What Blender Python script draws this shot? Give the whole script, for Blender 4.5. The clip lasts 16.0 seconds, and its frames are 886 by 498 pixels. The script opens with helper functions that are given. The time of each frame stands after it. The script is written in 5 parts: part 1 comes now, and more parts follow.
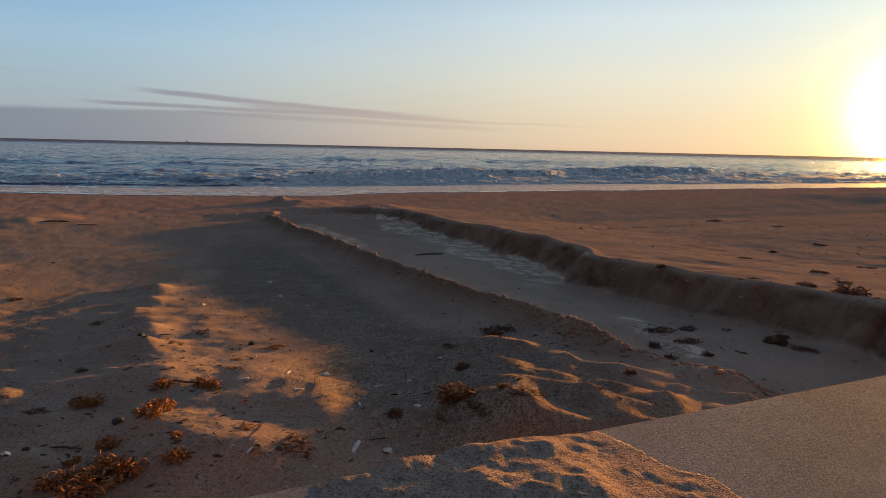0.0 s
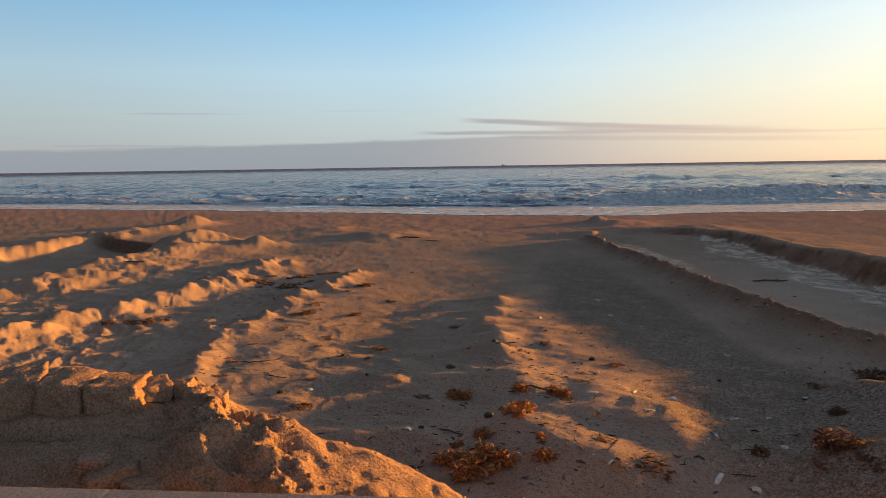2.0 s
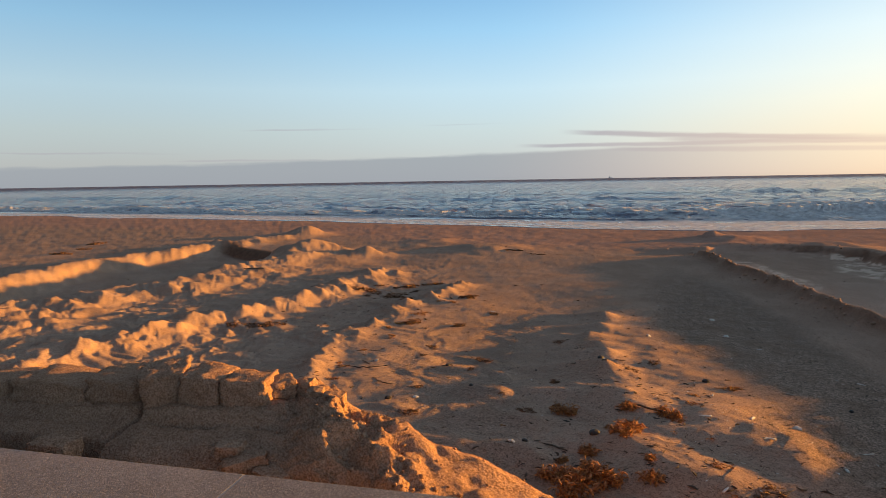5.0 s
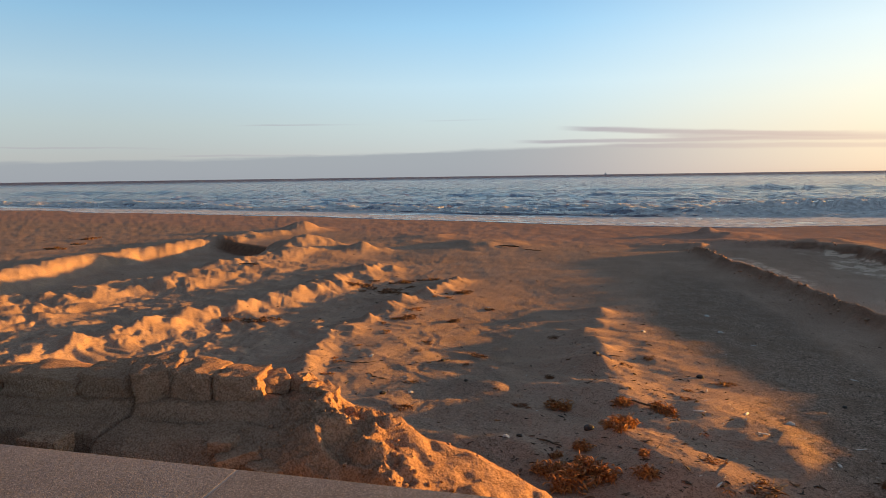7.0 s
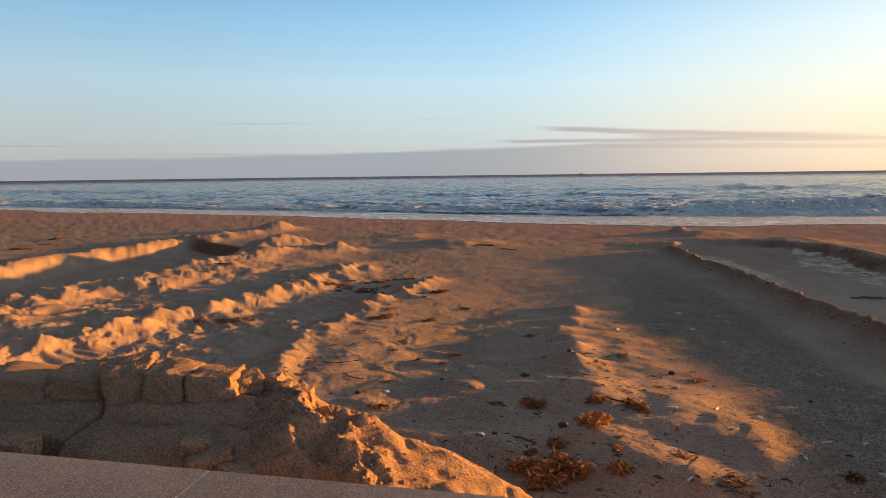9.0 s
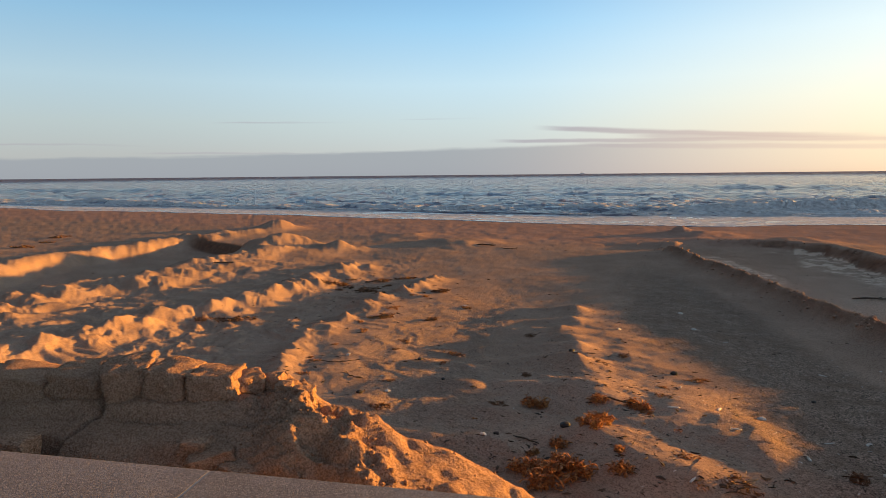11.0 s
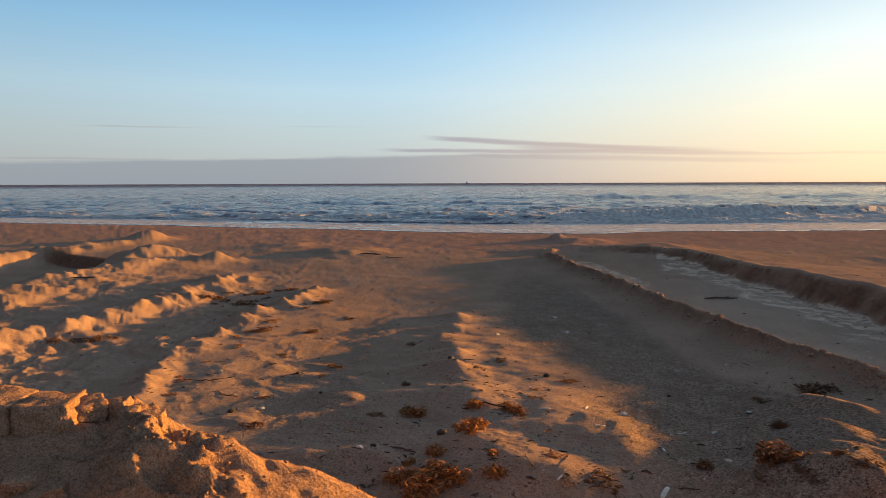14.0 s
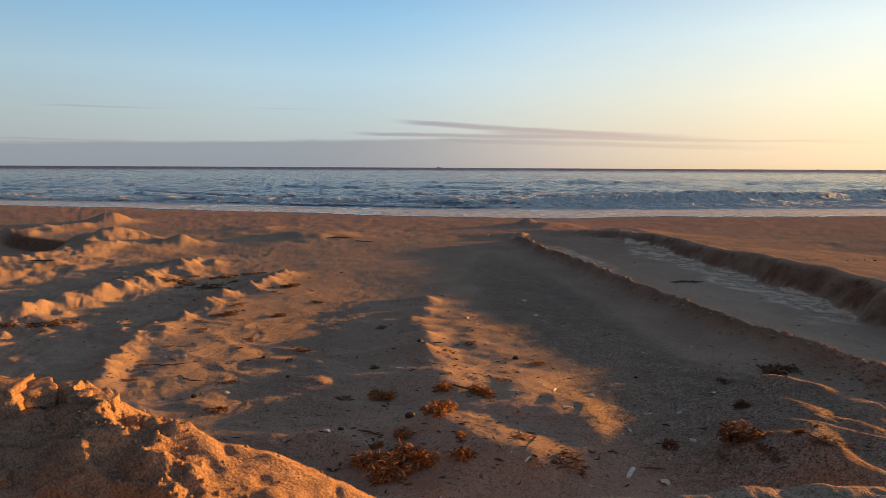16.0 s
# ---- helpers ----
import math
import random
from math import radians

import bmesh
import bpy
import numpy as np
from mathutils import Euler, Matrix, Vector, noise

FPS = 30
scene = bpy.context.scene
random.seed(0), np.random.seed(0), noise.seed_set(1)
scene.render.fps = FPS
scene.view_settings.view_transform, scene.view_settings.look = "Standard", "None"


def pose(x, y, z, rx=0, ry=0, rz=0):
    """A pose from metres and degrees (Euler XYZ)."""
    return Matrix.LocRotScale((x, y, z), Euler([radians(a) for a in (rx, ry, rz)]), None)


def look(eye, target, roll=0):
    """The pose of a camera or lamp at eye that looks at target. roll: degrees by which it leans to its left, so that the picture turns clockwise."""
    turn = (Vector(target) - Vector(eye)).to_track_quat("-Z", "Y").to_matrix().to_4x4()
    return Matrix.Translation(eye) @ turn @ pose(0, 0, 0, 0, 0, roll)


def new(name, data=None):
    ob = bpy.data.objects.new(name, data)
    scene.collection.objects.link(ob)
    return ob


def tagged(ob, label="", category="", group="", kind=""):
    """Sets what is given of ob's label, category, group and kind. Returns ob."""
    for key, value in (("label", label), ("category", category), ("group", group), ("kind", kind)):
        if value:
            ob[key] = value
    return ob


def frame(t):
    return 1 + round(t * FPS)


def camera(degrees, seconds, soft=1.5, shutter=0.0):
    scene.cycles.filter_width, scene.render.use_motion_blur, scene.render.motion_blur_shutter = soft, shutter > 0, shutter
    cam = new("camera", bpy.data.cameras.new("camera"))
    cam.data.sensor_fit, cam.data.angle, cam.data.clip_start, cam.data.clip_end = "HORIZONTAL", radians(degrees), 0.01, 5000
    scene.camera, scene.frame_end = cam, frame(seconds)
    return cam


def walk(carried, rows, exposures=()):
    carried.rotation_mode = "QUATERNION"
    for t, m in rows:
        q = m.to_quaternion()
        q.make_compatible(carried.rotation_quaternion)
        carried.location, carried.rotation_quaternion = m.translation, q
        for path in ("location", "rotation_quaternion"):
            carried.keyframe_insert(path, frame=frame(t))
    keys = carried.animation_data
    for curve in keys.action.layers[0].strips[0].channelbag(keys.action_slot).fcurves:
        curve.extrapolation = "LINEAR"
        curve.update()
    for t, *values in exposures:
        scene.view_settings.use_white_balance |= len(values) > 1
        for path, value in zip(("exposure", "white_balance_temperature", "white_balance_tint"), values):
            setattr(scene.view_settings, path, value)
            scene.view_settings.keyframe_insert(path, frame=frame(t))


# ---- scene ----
cam = camera(70.9, 16.0, soft=0.6)
PATH = [
    (0, (-0.208, 0.378, 1.853), (-0.223, 2.352, 1.531), 1.3),
    (0.5, (-0.278, 0.361, 1.867), (-0.5, 2.324, 1.55), -0.6),
    (1, (-0.372, 0.291, 1.881), (-0.921, 2.192, 1.592), -0.8),
    (1.5, (-0.443, 0.225, 1.876), (-1.185, 2.059, 1.581), -0.6),
    (2, (-0.523, 0.15, 1.878), (-1.463, 1.896, 1.614), -0.9),
    (2.5, (-0.576, 0.082, 1.876), (-1.66, 1.743, 1.616), -1.0),
    (3, (-0.606, 0.044, 1.88), (-1.749, 1.67, 1.652), -0.4),
    (3.5, (-0.545, 0.07, 1.881), (-1.731, 1.662, 1.637), -0.1),
    (6, (-0.518, 0.086, 1.886), (-1.741, 1.654, 1.677), -1.1),
    (6.5, (-0.519, 0.089, 1.884), (-1.738, 1.66, 1.672), -1.0),
    (7, (-0.521, 0.094, 1.879), (-1.727, 1.673, 1.647), -0.8),
    (7.5, (-0.527, 0.111, 1.879), (-1.71, 1.704, 1.625), -1.0),
    (8, (-0.518, 0.102, 1.88), (-1.696, 1.7, 1.637), -0.8),
    (8.5, (-0.505, 0.097, 1.879), (-1.659, 1.713, 1.641), -0.8),
    (9, (-0.507, 0.091, 1.878), (-1.652, 1.714, 1.643), -0.7),
    (11.5, (-0.528, 0.103, 1.871), (-1.674, 1.725, 1.634), -0.5),
    (12, (-0.525, 0.094, 1.87), (-1.66, 1.727, 1.656), -0.4),
    (12.5, (-0.522, 0.088, 1.87), (-1.661, 1.719, 1.667), -0.4),
    (13, (-0.515, 0.083, 1.875), (-1.652, 1.717, 1.68), -0.5),
    (13.5, (-0.49, 0.1, 1.877), (-1.553, 1.781, 1.658), -0.3),
    (14, (-0.448, 0.166, 1.879), (-1.286, 1.969, 1.668), -0.2),
    (14.5, (-0.44, 0.2, 1.868), (-1.187, 2.042, 1.644), -0.1),
    (15, (-0.448, 0.21, 1.864), (-1.182, 2.056, 1.633), 0.0),
    (15.5, (-0.45, 0.219, 1.86), (-1.188, 2.061, 1.615), 0.1),
    (16, (-0.456, 0.223, 1.851), (-1.207, 2.059, 1.591), 0.3),
]
EXPOSURES = [(0.0, 0.65, 5900, 10), (0.5, 0.74, 6000, 10), (1.0, 0.90, 6200, 10), (2.0, 1.10, 6350, 10), (3.5, 1.25, 6450, 10), (13.0, 1.25, 6450, 10), (14.0, 1.13, 6350, 10), (14.5, 1.0, 6300, 10), (16.0, 1.0, 6300, 10)]
walk(cam, [(t, look(eye, target, roll)) for t, eye, target, roll in PATH], EXPOSURES)


# ---- world, sun, exposure ----
SUN_AZ, SUN_EL = 36.5, 3.15      # degrees to the right of +y, over the horizon


class Tree:
    """Short ways to write shader nodes."""

    def __init__(self, tree):
        self.n, self.l = tree.nodes, tree.links

    def put(self, value, socket):
        if isinstance(value, (int, float)):
            socket.default_value = value
        elif isinstance(value, tuple):
            socket.default_value = (*value, 1.0) if len(value) == 3 and len(socket.default_value) == 4 else value
        else:
            self.l.new(value, socket)

    def math(self, op, a, b=0.0):
        m = self.n.new("ShaderNodeMath")
        m.operation = op
        self.put(a, m.inputs[0]), self.put(b, m.inputs[1])
        return m.outputs[0]

    def span(self, value, a, b, lo=0.0, hi=1.0):
        m = self.n.new("ShaderNodeMapRange")
        m.interpolation_type = "SMOOTHSTEP"
        for key, x in zip(("From Min", "From Max", "To Min", "To Max"), (a, b, lo, hi)):
            m.inputs[key].default_value = x
        self.put(value, m.inputs["Value"])
        return m.outputs["Result"]

    def mix(self, fac, a, b, blend="MIX"):
        m = self.n.new("ShaderNodeMix")
        m.data_type, m.blend_type = "RGBA", blend
        self.put(fac, m.inputs["Factor"]), self.put(a, m.inputs["A"]), self.put(b, m.inputs["B"])
        return m.outputs["Result"]

    def ramp(self, value, stops):
        """stops: (place from 0 to 1, colour)"""
        r = self.n.new("ShaderNodeValToRGB")
        while len(r.color_ramp.elements) < len(stops):
            r.color_ramp.elements.new(0.5)
        for el, (place, color) in zip(r.color_ramp.elements, stops):
            el.position, el.color = place, (*color, 1.0)
        self.put(value, r.inputs["Fac"])
        return r.outputs["Color"]


sky_world = bpy.data.worlds.new("evening_sky")
scene.world = sky_world
sky_world.use_nodes = True
w = Tree(sky_world.node_tree)
sky = w.n.new("ShaderNodeTexSky")
sky.sky_type, sky.sun_disc = "NISHITA", False
sky.sun_elevation, sky.sun_rotation = radians(SUN_EL), radians(SUN_AZ)
sky.air_density, sky.dust_density, sky.ozone_density = 1.0, 0.6, 2.0
way = w.n.new("ShaderNodeTexCoord").outputs["Generated"]
xyz = w.n.new("ShaderNodeSeparateXYZ")
w.l.new(way, xyz.inputs[0])
el = w.math("MULTIPLY", w.math("ARCSINE", xyz.outputs["Z"]), 57.2958)
az = w.math("MULTIPLY", w.math("ARCTAN2", xyz.outputs["X"], xyz.outputs["Y"]), 57.2958)
off = w.math("ABSOLUTE", w.math("SUBTRACT", az, SUN_AZ))
off = w.math("MINIMUM", off, w.math("SUBTRACT", 360.0, off))
high = w.math("POWER", w.math("MAXIMUM", w.math("DIVIDE", el, 90.0), 0.0), 0.5)


def at_height(degrees):
    return math.sqrt(degrees / 90.0)


cool = w.ramp(high, [(0.0, (0.41, 0.40, 0.40)), (at_height(2.0), (0.47, 0.50, 0.495)), (at_height(4.5), (0.485, 0.57, 0.58)),
                     (at_height(8), (0.46, 0.62, 0.705)), (at_height(13), (0.29, 0.52, 0.72)), (at_height(20), (0.12, 0.305, 0.56)),
                     (at_height(34), (0.16, 0.22, 0.295)), (1.0, (0.105, 0.133, 0.187))])
warm = w.ramp(high, [(0.0, (1.12, 0.77, 0.46)), (at_height(2.5), (1.22, 0.93, 0.58)), (at_height(6), (1.22, 1.08, 0.78)),
                     (at_height(11), (1.02, 1.08, 1.0)), (at_height(20), (0.42, 0.64, 0.85)), (at_height(36), (0.16, 0.22, 0.295)),
                     (1.0, (0.105, 0.133, 0.187))])
heaven = w.mix(w.span(off, 71.0, 14.0), cool, warm)
# the glow fades along the horizon
glow = w.math("MULTIPLY", w.span(az, -68.0, -28.0, 0.92, 1.13), w.span(az, -26.0, 2.0, 1.0, 0.87))
heaven = w.mix(1.0, heaven, glow, "MULTIPLY")
# the sky away from the sunset is darker
heaven = w.mix(w.span(off, 110.0, 150.0, 0.0, 0.8), heaven, (0.05, 0.056, 0.07))
# low bank of cloud, and thin streaks over it
stretch = w.n.new("ShaderNodeCombineXYZ")
w.put(w.math("MULTIPLY", az, 0.12), stretch.inputs[0]), w.put(el, stretch.inputs[1])
wisp = w.n.new("ShaderNodeTexNoise")
wisp.inputs["Scale"].default_value, wisp.inputs["Detail"].default_value = 1.6, 5.0
w.l.new(stretch.outputs[0], wisp.inputs["Vector"])
wisp = wisp.outputs["Fac"]
top = w.math("ADD", w.math("MULTIPLY", w.math("ADD", az, 73.0), 0.024), w.math("ADD", 1.15, w.math("MULTIPLY", wisp, 0.6)))
bank = w.math("MULTIPLY", w.span(w.math("SUBTRACT", el, top), 0.10, -0.25), w.span(az, 2.0, -28.0, 0.0, 0.85))
heaven = w.mix(bank, heaven, w.mix(w.span(az, -38.0, 6.0), (0.30, 0.335, 0.375), (0.70, 0.555, 0.475)))


def streak(start, end, height, slope, thick, strength):
    global heaven
    line = w.math("ADD", height, w.math("MULTIPLY", w.math("SUBTRACT", az, start), slope))
    line = w.math("ADD", line, w.math("MULTIPLY", w.math("SUBTRACT", wisp, 0.5), 0.35))
    d = w.math("ABSOLUTE", w.math("SUBTRACT", el, line))
    m = w.math("MULTIPLY", w.span(d, thick, thick * 0.25), w.math("MULTIPLY", w.span(az, start, start + 4), w.span(az, end, end - 12)))
    m = w.math("MULTIPLY", m, strength)
    heaven = w.mix(m, heaven, w.mix(w.span(az, -30.0, 5.0), (0.36, 0.34, 0.39), (0.72, 0.54, 0.44)))


streak(-27.5, 3.0, 4.15, -0.058, 0.30, 0.8)
streak(-20.0, 6.0, 3.35, -0.050, 0.34, 0.6)
streak(-31.5, -4.0, 3.0, -0.012, 0.24, 0.75)
streak(-24.0, 9.0, 2.55, -0.030, 0.30, 0.5)
streak(-12.0, 16.0, 2.6, -0.02, 0.16, 0.35)
streak(-40.0, -30.0, 5.0, 0.0, 0.10, 0.35)
streak(-56.0, -42.0, 4.6, 0.01, 0.10, 0.45)
streak(-62.0, -44.0, 2.0, 0.0, 0.09, 0.4)
streak(-75.0, -58.0, 2.6, 0.0, 0.10, 0.4)
# glare round the sun
s = Vector((math.sin(radians(SUN_AZ)) * math.cos(radians(SUN_EL)), math.cos(radians(SUN_AZ)) * math.cos(radians(SUN_EL)), math.sin(radians(SUN_EL))))
dot = w.n.new("ShaderNodeVectorMath")
dot.operation = "DOT_PRODUCT"
w.l.new(way, dot.inputs[0])
dot.inputs[1].default_value = s
angle = w.math("MULTIPLY", w.math("ARCCOSINE", w.math("MINIMUM", dot.outputs["Value"], 1.0)), 57.2958)
halo = w.math("EXPONENT", w.math("MULTIPLY", w.math("POWER", w.math("DIVIDE", angle, 9.0), 2.0), -1.0))
core = w.math("EXPONENT", w.math("MULTIPLY", w.math("POWER", w.math("DIVIDE", angle, 3.3), 2.0), -1.0))
above = w.span(el, -0.3, 0.0)
heaven = w.mix(w.math("MULTIPLY", halo, above), heaven, w.mix(1.0, heaven, (0.50, 0.40, -0.34), "ADD"))
heaven = w.mix(w.math("MULTIPLY", core, above), heaven, (11.0, 8.2, 4.2))
heaven = w.mix(above, (0.10, 0.09, 0.085), heaven)
background = w.n["Background"]
w.l.new(heaven, background.inputs["Color"])
background.inputs["Strength"].default_value = 0.46
air = w.n.new("ShaderNodeBackground")
w.l.new(sky.outputs[0], air.inputs["Color"])
air.inputs["Strength"].default_value = 0.006
both = w.n.new("ShaderNodeAddShader")
w.l.new(background.outputs[0], both.inputs[0]), w.l.new(air.outputs[0], both.inputs[1])
w.l.new(both.outputs[0], w.n["World Output"].inputs["Surface"])

sun = new("sun", bpy.data.lights.new("sun", "SUN"))
sun.data.energy, sun.data.angle, sun.data.color = 5.5, radians(1.5), (1.0, 0.445, 0.055)
a, e = radians(SUN_AZ), radians(SUN_EL)
sun.matrix_world = look((0, 0, 0), (-math.sin(a) * math.cos(e), -math.cos(a) * math.cos(e), -math.sin(e)))

# ---- the lie of the beach ----
# beach plan: u runs along the sea wall, v from the wall's edge to the sea
UX, UY, EDGE_Y = 0.9153, 0.4028, 2.02
SEA = -0.50


def to_uv(x, y):
    return UX * x + UY * (y - EDGE_Y), -UY * x + UX * (y - EDGE_Y)


def to_xy(u, v):
    return UX * u - UY * v, EDGE_Y + UY * u + UX * v


def vnoise(x, y, seed=0):
    """Smooth lattice noise, -1 to 1."""
    x, y = np.asarray(x, float), np.asarray(y, float)
    xi, yi = np.floor(x), np.floor(y)
    fx, fy = x - xi, y - yi
    xi, yi = xi.astype(np.int64), yi.astype(np.int64)

    def h(a, b):
        n = (a * 374761393 + b * 668265263 + seed * 974634777) & 0xFFFFFFFF
        n = ((n ^ (n >> 13)) * 1274126177) & 0xFFFFFFFF
        n = ((n ^ (n >> 16)) * 2246822519) & 0xFFFFFFFF
        return ((n ^ (n >> 15)) & 0xFFFF) / 32767.5 - 1.0

    sx, sy = fx * fx * fx * (fx * (6 * fx - 15) + 10), fy * fy * fy * (fy * (6 * fy - 15) + 10)
    a, b, c, d = h(xi, yi), h(xi + 1, yi), h(xi, yi + 1), h(xi + 1, yi + 1)
    return (a + (b - a) * sx) * (1 - sy) + (c + (d - c) * sx) * sy


def fbm(x, y, seed=0, octaves=4, gain=0.5):
    total, amp = 0.0, 1.0
    for k in range(octaves):
        total = total + amp * vnoise(x * 2.03 ** k + 17.3 * k, y * 2.03 ** k - 9.1 * k, seed + k)
        amp *= gain
    return total


def ridged(x, y, seed=0, octaves=3):
    total, amp = 0.0, 0.6
    for k in range(octaves):
        total = total + amp * (1 - 2 * np.abs(vnoise(x * 2.1 ** k + 5 * k, y * 2.1 ** k + 3 * k, seed + k)))
        amp *= 0.5
    return total


def smooth(a, b, x):
    t = np.clip((x - a) / (b - a), 0, 1)
    return t * t * (3 - 2 * t)


def along(x, y, line):
    """Distance from a line of points (more than 0 on its right side), and the way along it in metres and as a share."""
    best = np.full(np.shape(x), 1e9)
    side = np.zeros(np.shape(x))
    way = np.zeros(np.shape(x))
    gone = 0.0
    for n, ((ax, ay), (bx, by)) in enumerate(zip(line[:-1], line[1:])):
        dx, dy = bx - ax, by - ay
        length = math.hypot(dx, dy)
        raw = ((x - ax) * dx + (y - ay) * dy) / length ** 2
        t = np.clip(raw, 0, 1)
        d = np.hypot(x - ax - t * dx, y - ay - t * dy)
        cross = ((x - ax) * dy - (y - ay) * dx) / length
        near = d < best
        best = np.where(near, d, best)
        side = np.where(near, np.where(cross >= 0, 1.0, -1.0), side)
        way = np.where(near, gone + t * length, way)
        gone += length
    return best * side, way, way / gone


# crests of the ridges that the machines left, from the wall towards the sea
BERM = [(2.75, 4.45), (2.1, 5.15), (1.37, 5.88), (1.06, 6.42), (0.66, 7.22), (-0.47, 9.25), (-2.3, 12.5), (-3.85, 15.05), (-5.6, 18.2)]
BANK = [(5.6, 3.5), (4.9, 5.3), (4.4, 6.6), (3.98, 7.4), (3.55, 8.1), (3.0, 8.9), (2.5, 10.0), (1.85, 12.3), (0.85, 14.8), (-0.55, 18.1), (-1.35, 19.5), (-2.3, 20.25), (-3.4, 20.4), (-4.6, 20.1), (-5.4, 19.6)]
RIDGE_MID = [(-1.2, 3.4), (-1.76, 4.13), (-2.26, 4.98), (-2.96, 5.83), (-3.57, 7.07), (-4.25, 8.8), (-4.5, 9.5)]
RIDGE_WEED = [(-4.6, 2.9), (-5.0, 3.45), (-5.54, 4.13), (-5.9, 4.76), (-6.4, 5.42), (-6.65, 6.3), (-7.09, 7.4), (-7.36, 8.46), (-7.65, 9.45), (-7.75, 10.3)]
RIDGE_LUMPY = [(-7.0, 0.9), (-7.55, 2.0), (-7.95, 2.8), (-8.1, 3.4), (-8.45, 4.1), (-8.75, 5.0), (-8.85, 6.0), (-9.15, 7.5), (-9.95, 9.2), (-10.5, 11.1)]
RIDGE_HIGH = [(-10.5, 1.0), (-11.2, 3.3), (-12.1, 5.0), (-12.35, 6.75), (-13.5, 9.0), (-14.1, 10.3), (-14.9, 12.2), (-15.4, 13.3)]
RIDGE_BACK = [(-19.5, 12.3), (-20.1, 13.6), (-20.5, 15.0), (-20.9, 16.4), (-21.4, 18.0)]
RIDGE_FAR = [(-15.2, 2.4), (-16.2, 4.9), (-18.8, 7.85), (-19.9, 11.2), (-21.0, 13.8)]


def ridge(x, y, line, height, width, seed, rough=0.5, lean=0.0, beat=0.8, power=1.3, jag=1.0):
    """A worn ridge of sand: a wandering crest of uneven height with soft flanks, steeper on the side that lean names."""
    d, way, share = along(x, y, line)
    bend = 0.5 * beat * vnoise(x / (1.5 * beat), y / (1.5 * beat), seed + 9)
    d = d + 0.5 * width * vnoise(way / (1.2 * beat), 0 * way, seed) + 0.28 * jag * width * fbm(x / 0.55, y / 0.55, seed + 7, 3)
    peaks = 1 - np.abs(vnoise((way + bend) / beat, d / (1.5 * beat), seed + 5))
    peaks = np.clip(1.15 * peaks - 0.3 * np.abs(vnoise((way + bend) / (0.4 * beat), d / beat, seed + 4)), 0, 1) ** 1.3
    w = width * (1 + lean * np.sign(d)) * (0.72 + 0.55 * peaks)
    h = height * (1 - rough + 1.25 * rough * peaks)
    ends = smooth(0.0, 0.07, share) * smooth(1.0, 0.93, share)
    profile = np.exp(-(np.sqrt((d / w) ** 2 + 0.0144) - 0.12) ** power)
    return h * profile * ends, d, way, share


def dunes(x, y, places, sharp=1.0):
    """Small wind dunes, each with a sharp top and a long tail against the way it points: (x, y, height, length, width, turn)."""
    out = np.zeros(x.size)
    px, py = x.ravel(), y.ravel()
    for cx, cy, height, length, width, turn in places:
        near = np.flatnonzero((np.abs(px - cx) < 3.6 * length) & (np.abs(py - cy) < 3.6 * length))
        if not len(near):
            continue
        qx, qy = px[near], py[near]
        c, k = math.cos(radians(turn)), math.sin(radians(turn))
        a, b = (qx - cx) * c + (qy - cy) * k, (qy - cy) * c - (qx - cx) * k
        b = b + 0.30 * width * vnoise(qx / 0.4, qy / 0.4, 170) + 0.05 * width * vnoise(qx / 0.13, qy / 0.13, 171) + 0.5 * width * (a / length) ** 2
        a = a + 0.2 * length * vnoise(qx / 0.5, qy / 0.3, 172)
        q = np.sqrt((a / np.where(a > 0, 0.55 * length, 1.45 * length)) ** 2 + (b / width) ** 2 + 0.0025) - 0.05
        out[near] = np.maximum(out[near], height * np.exp(-np.clip(q, 0, None) ** sharp))
    return out.reshape(x.shape)


def dune_row(line, spacing, height, length, width, turn, seed, stray):
    """Places for dunes along a line, uneven in size."""
    g = np.random.default_rng(seed)
    places, left = [], 0.0
    for (ax, ay), (bx, by) in zip(line[:-1], line[1:]):
        size = math.hypot(bx - ax, by - ay)
        while left < size:
            t = left / size
            k = g.uniform(0.55, 1.25)
            places.append((ax + t * (bx - ax) + g.normal(0, stray), ay + t * (by - ay) + g.normal(0, 0.5 * stray), height * k, length * g.uniform(0.7, 1.3), width * g.uniform(0.75, 1.3), turn + g.normal(0, 14)))
            left += spacing * g.uniform(0.6, 1.4)
        left -= size
    return places


def crests(x, y, turn, spacing, seed):
    """Rows of sharp crests with rounded troughs, across the way that turn names: 0 to 1."""
    c, k = math.cos(radians(turn)), math.sin(radians(turn))
    p = (x * c + y * k) / spacing + 0.55 * vnoise(x / (2.4 * spacing), y / (2.4 * spacing), seed) + 0.30 * vnoise(x / (1.1 * spacing), y / (1.1 * spacing), seed + 1)
    f = p - np.floor(p)
    up = np.where(f < 0.6, f / 0.6, (1 - f) / 0.4)
    return up ** 1.6


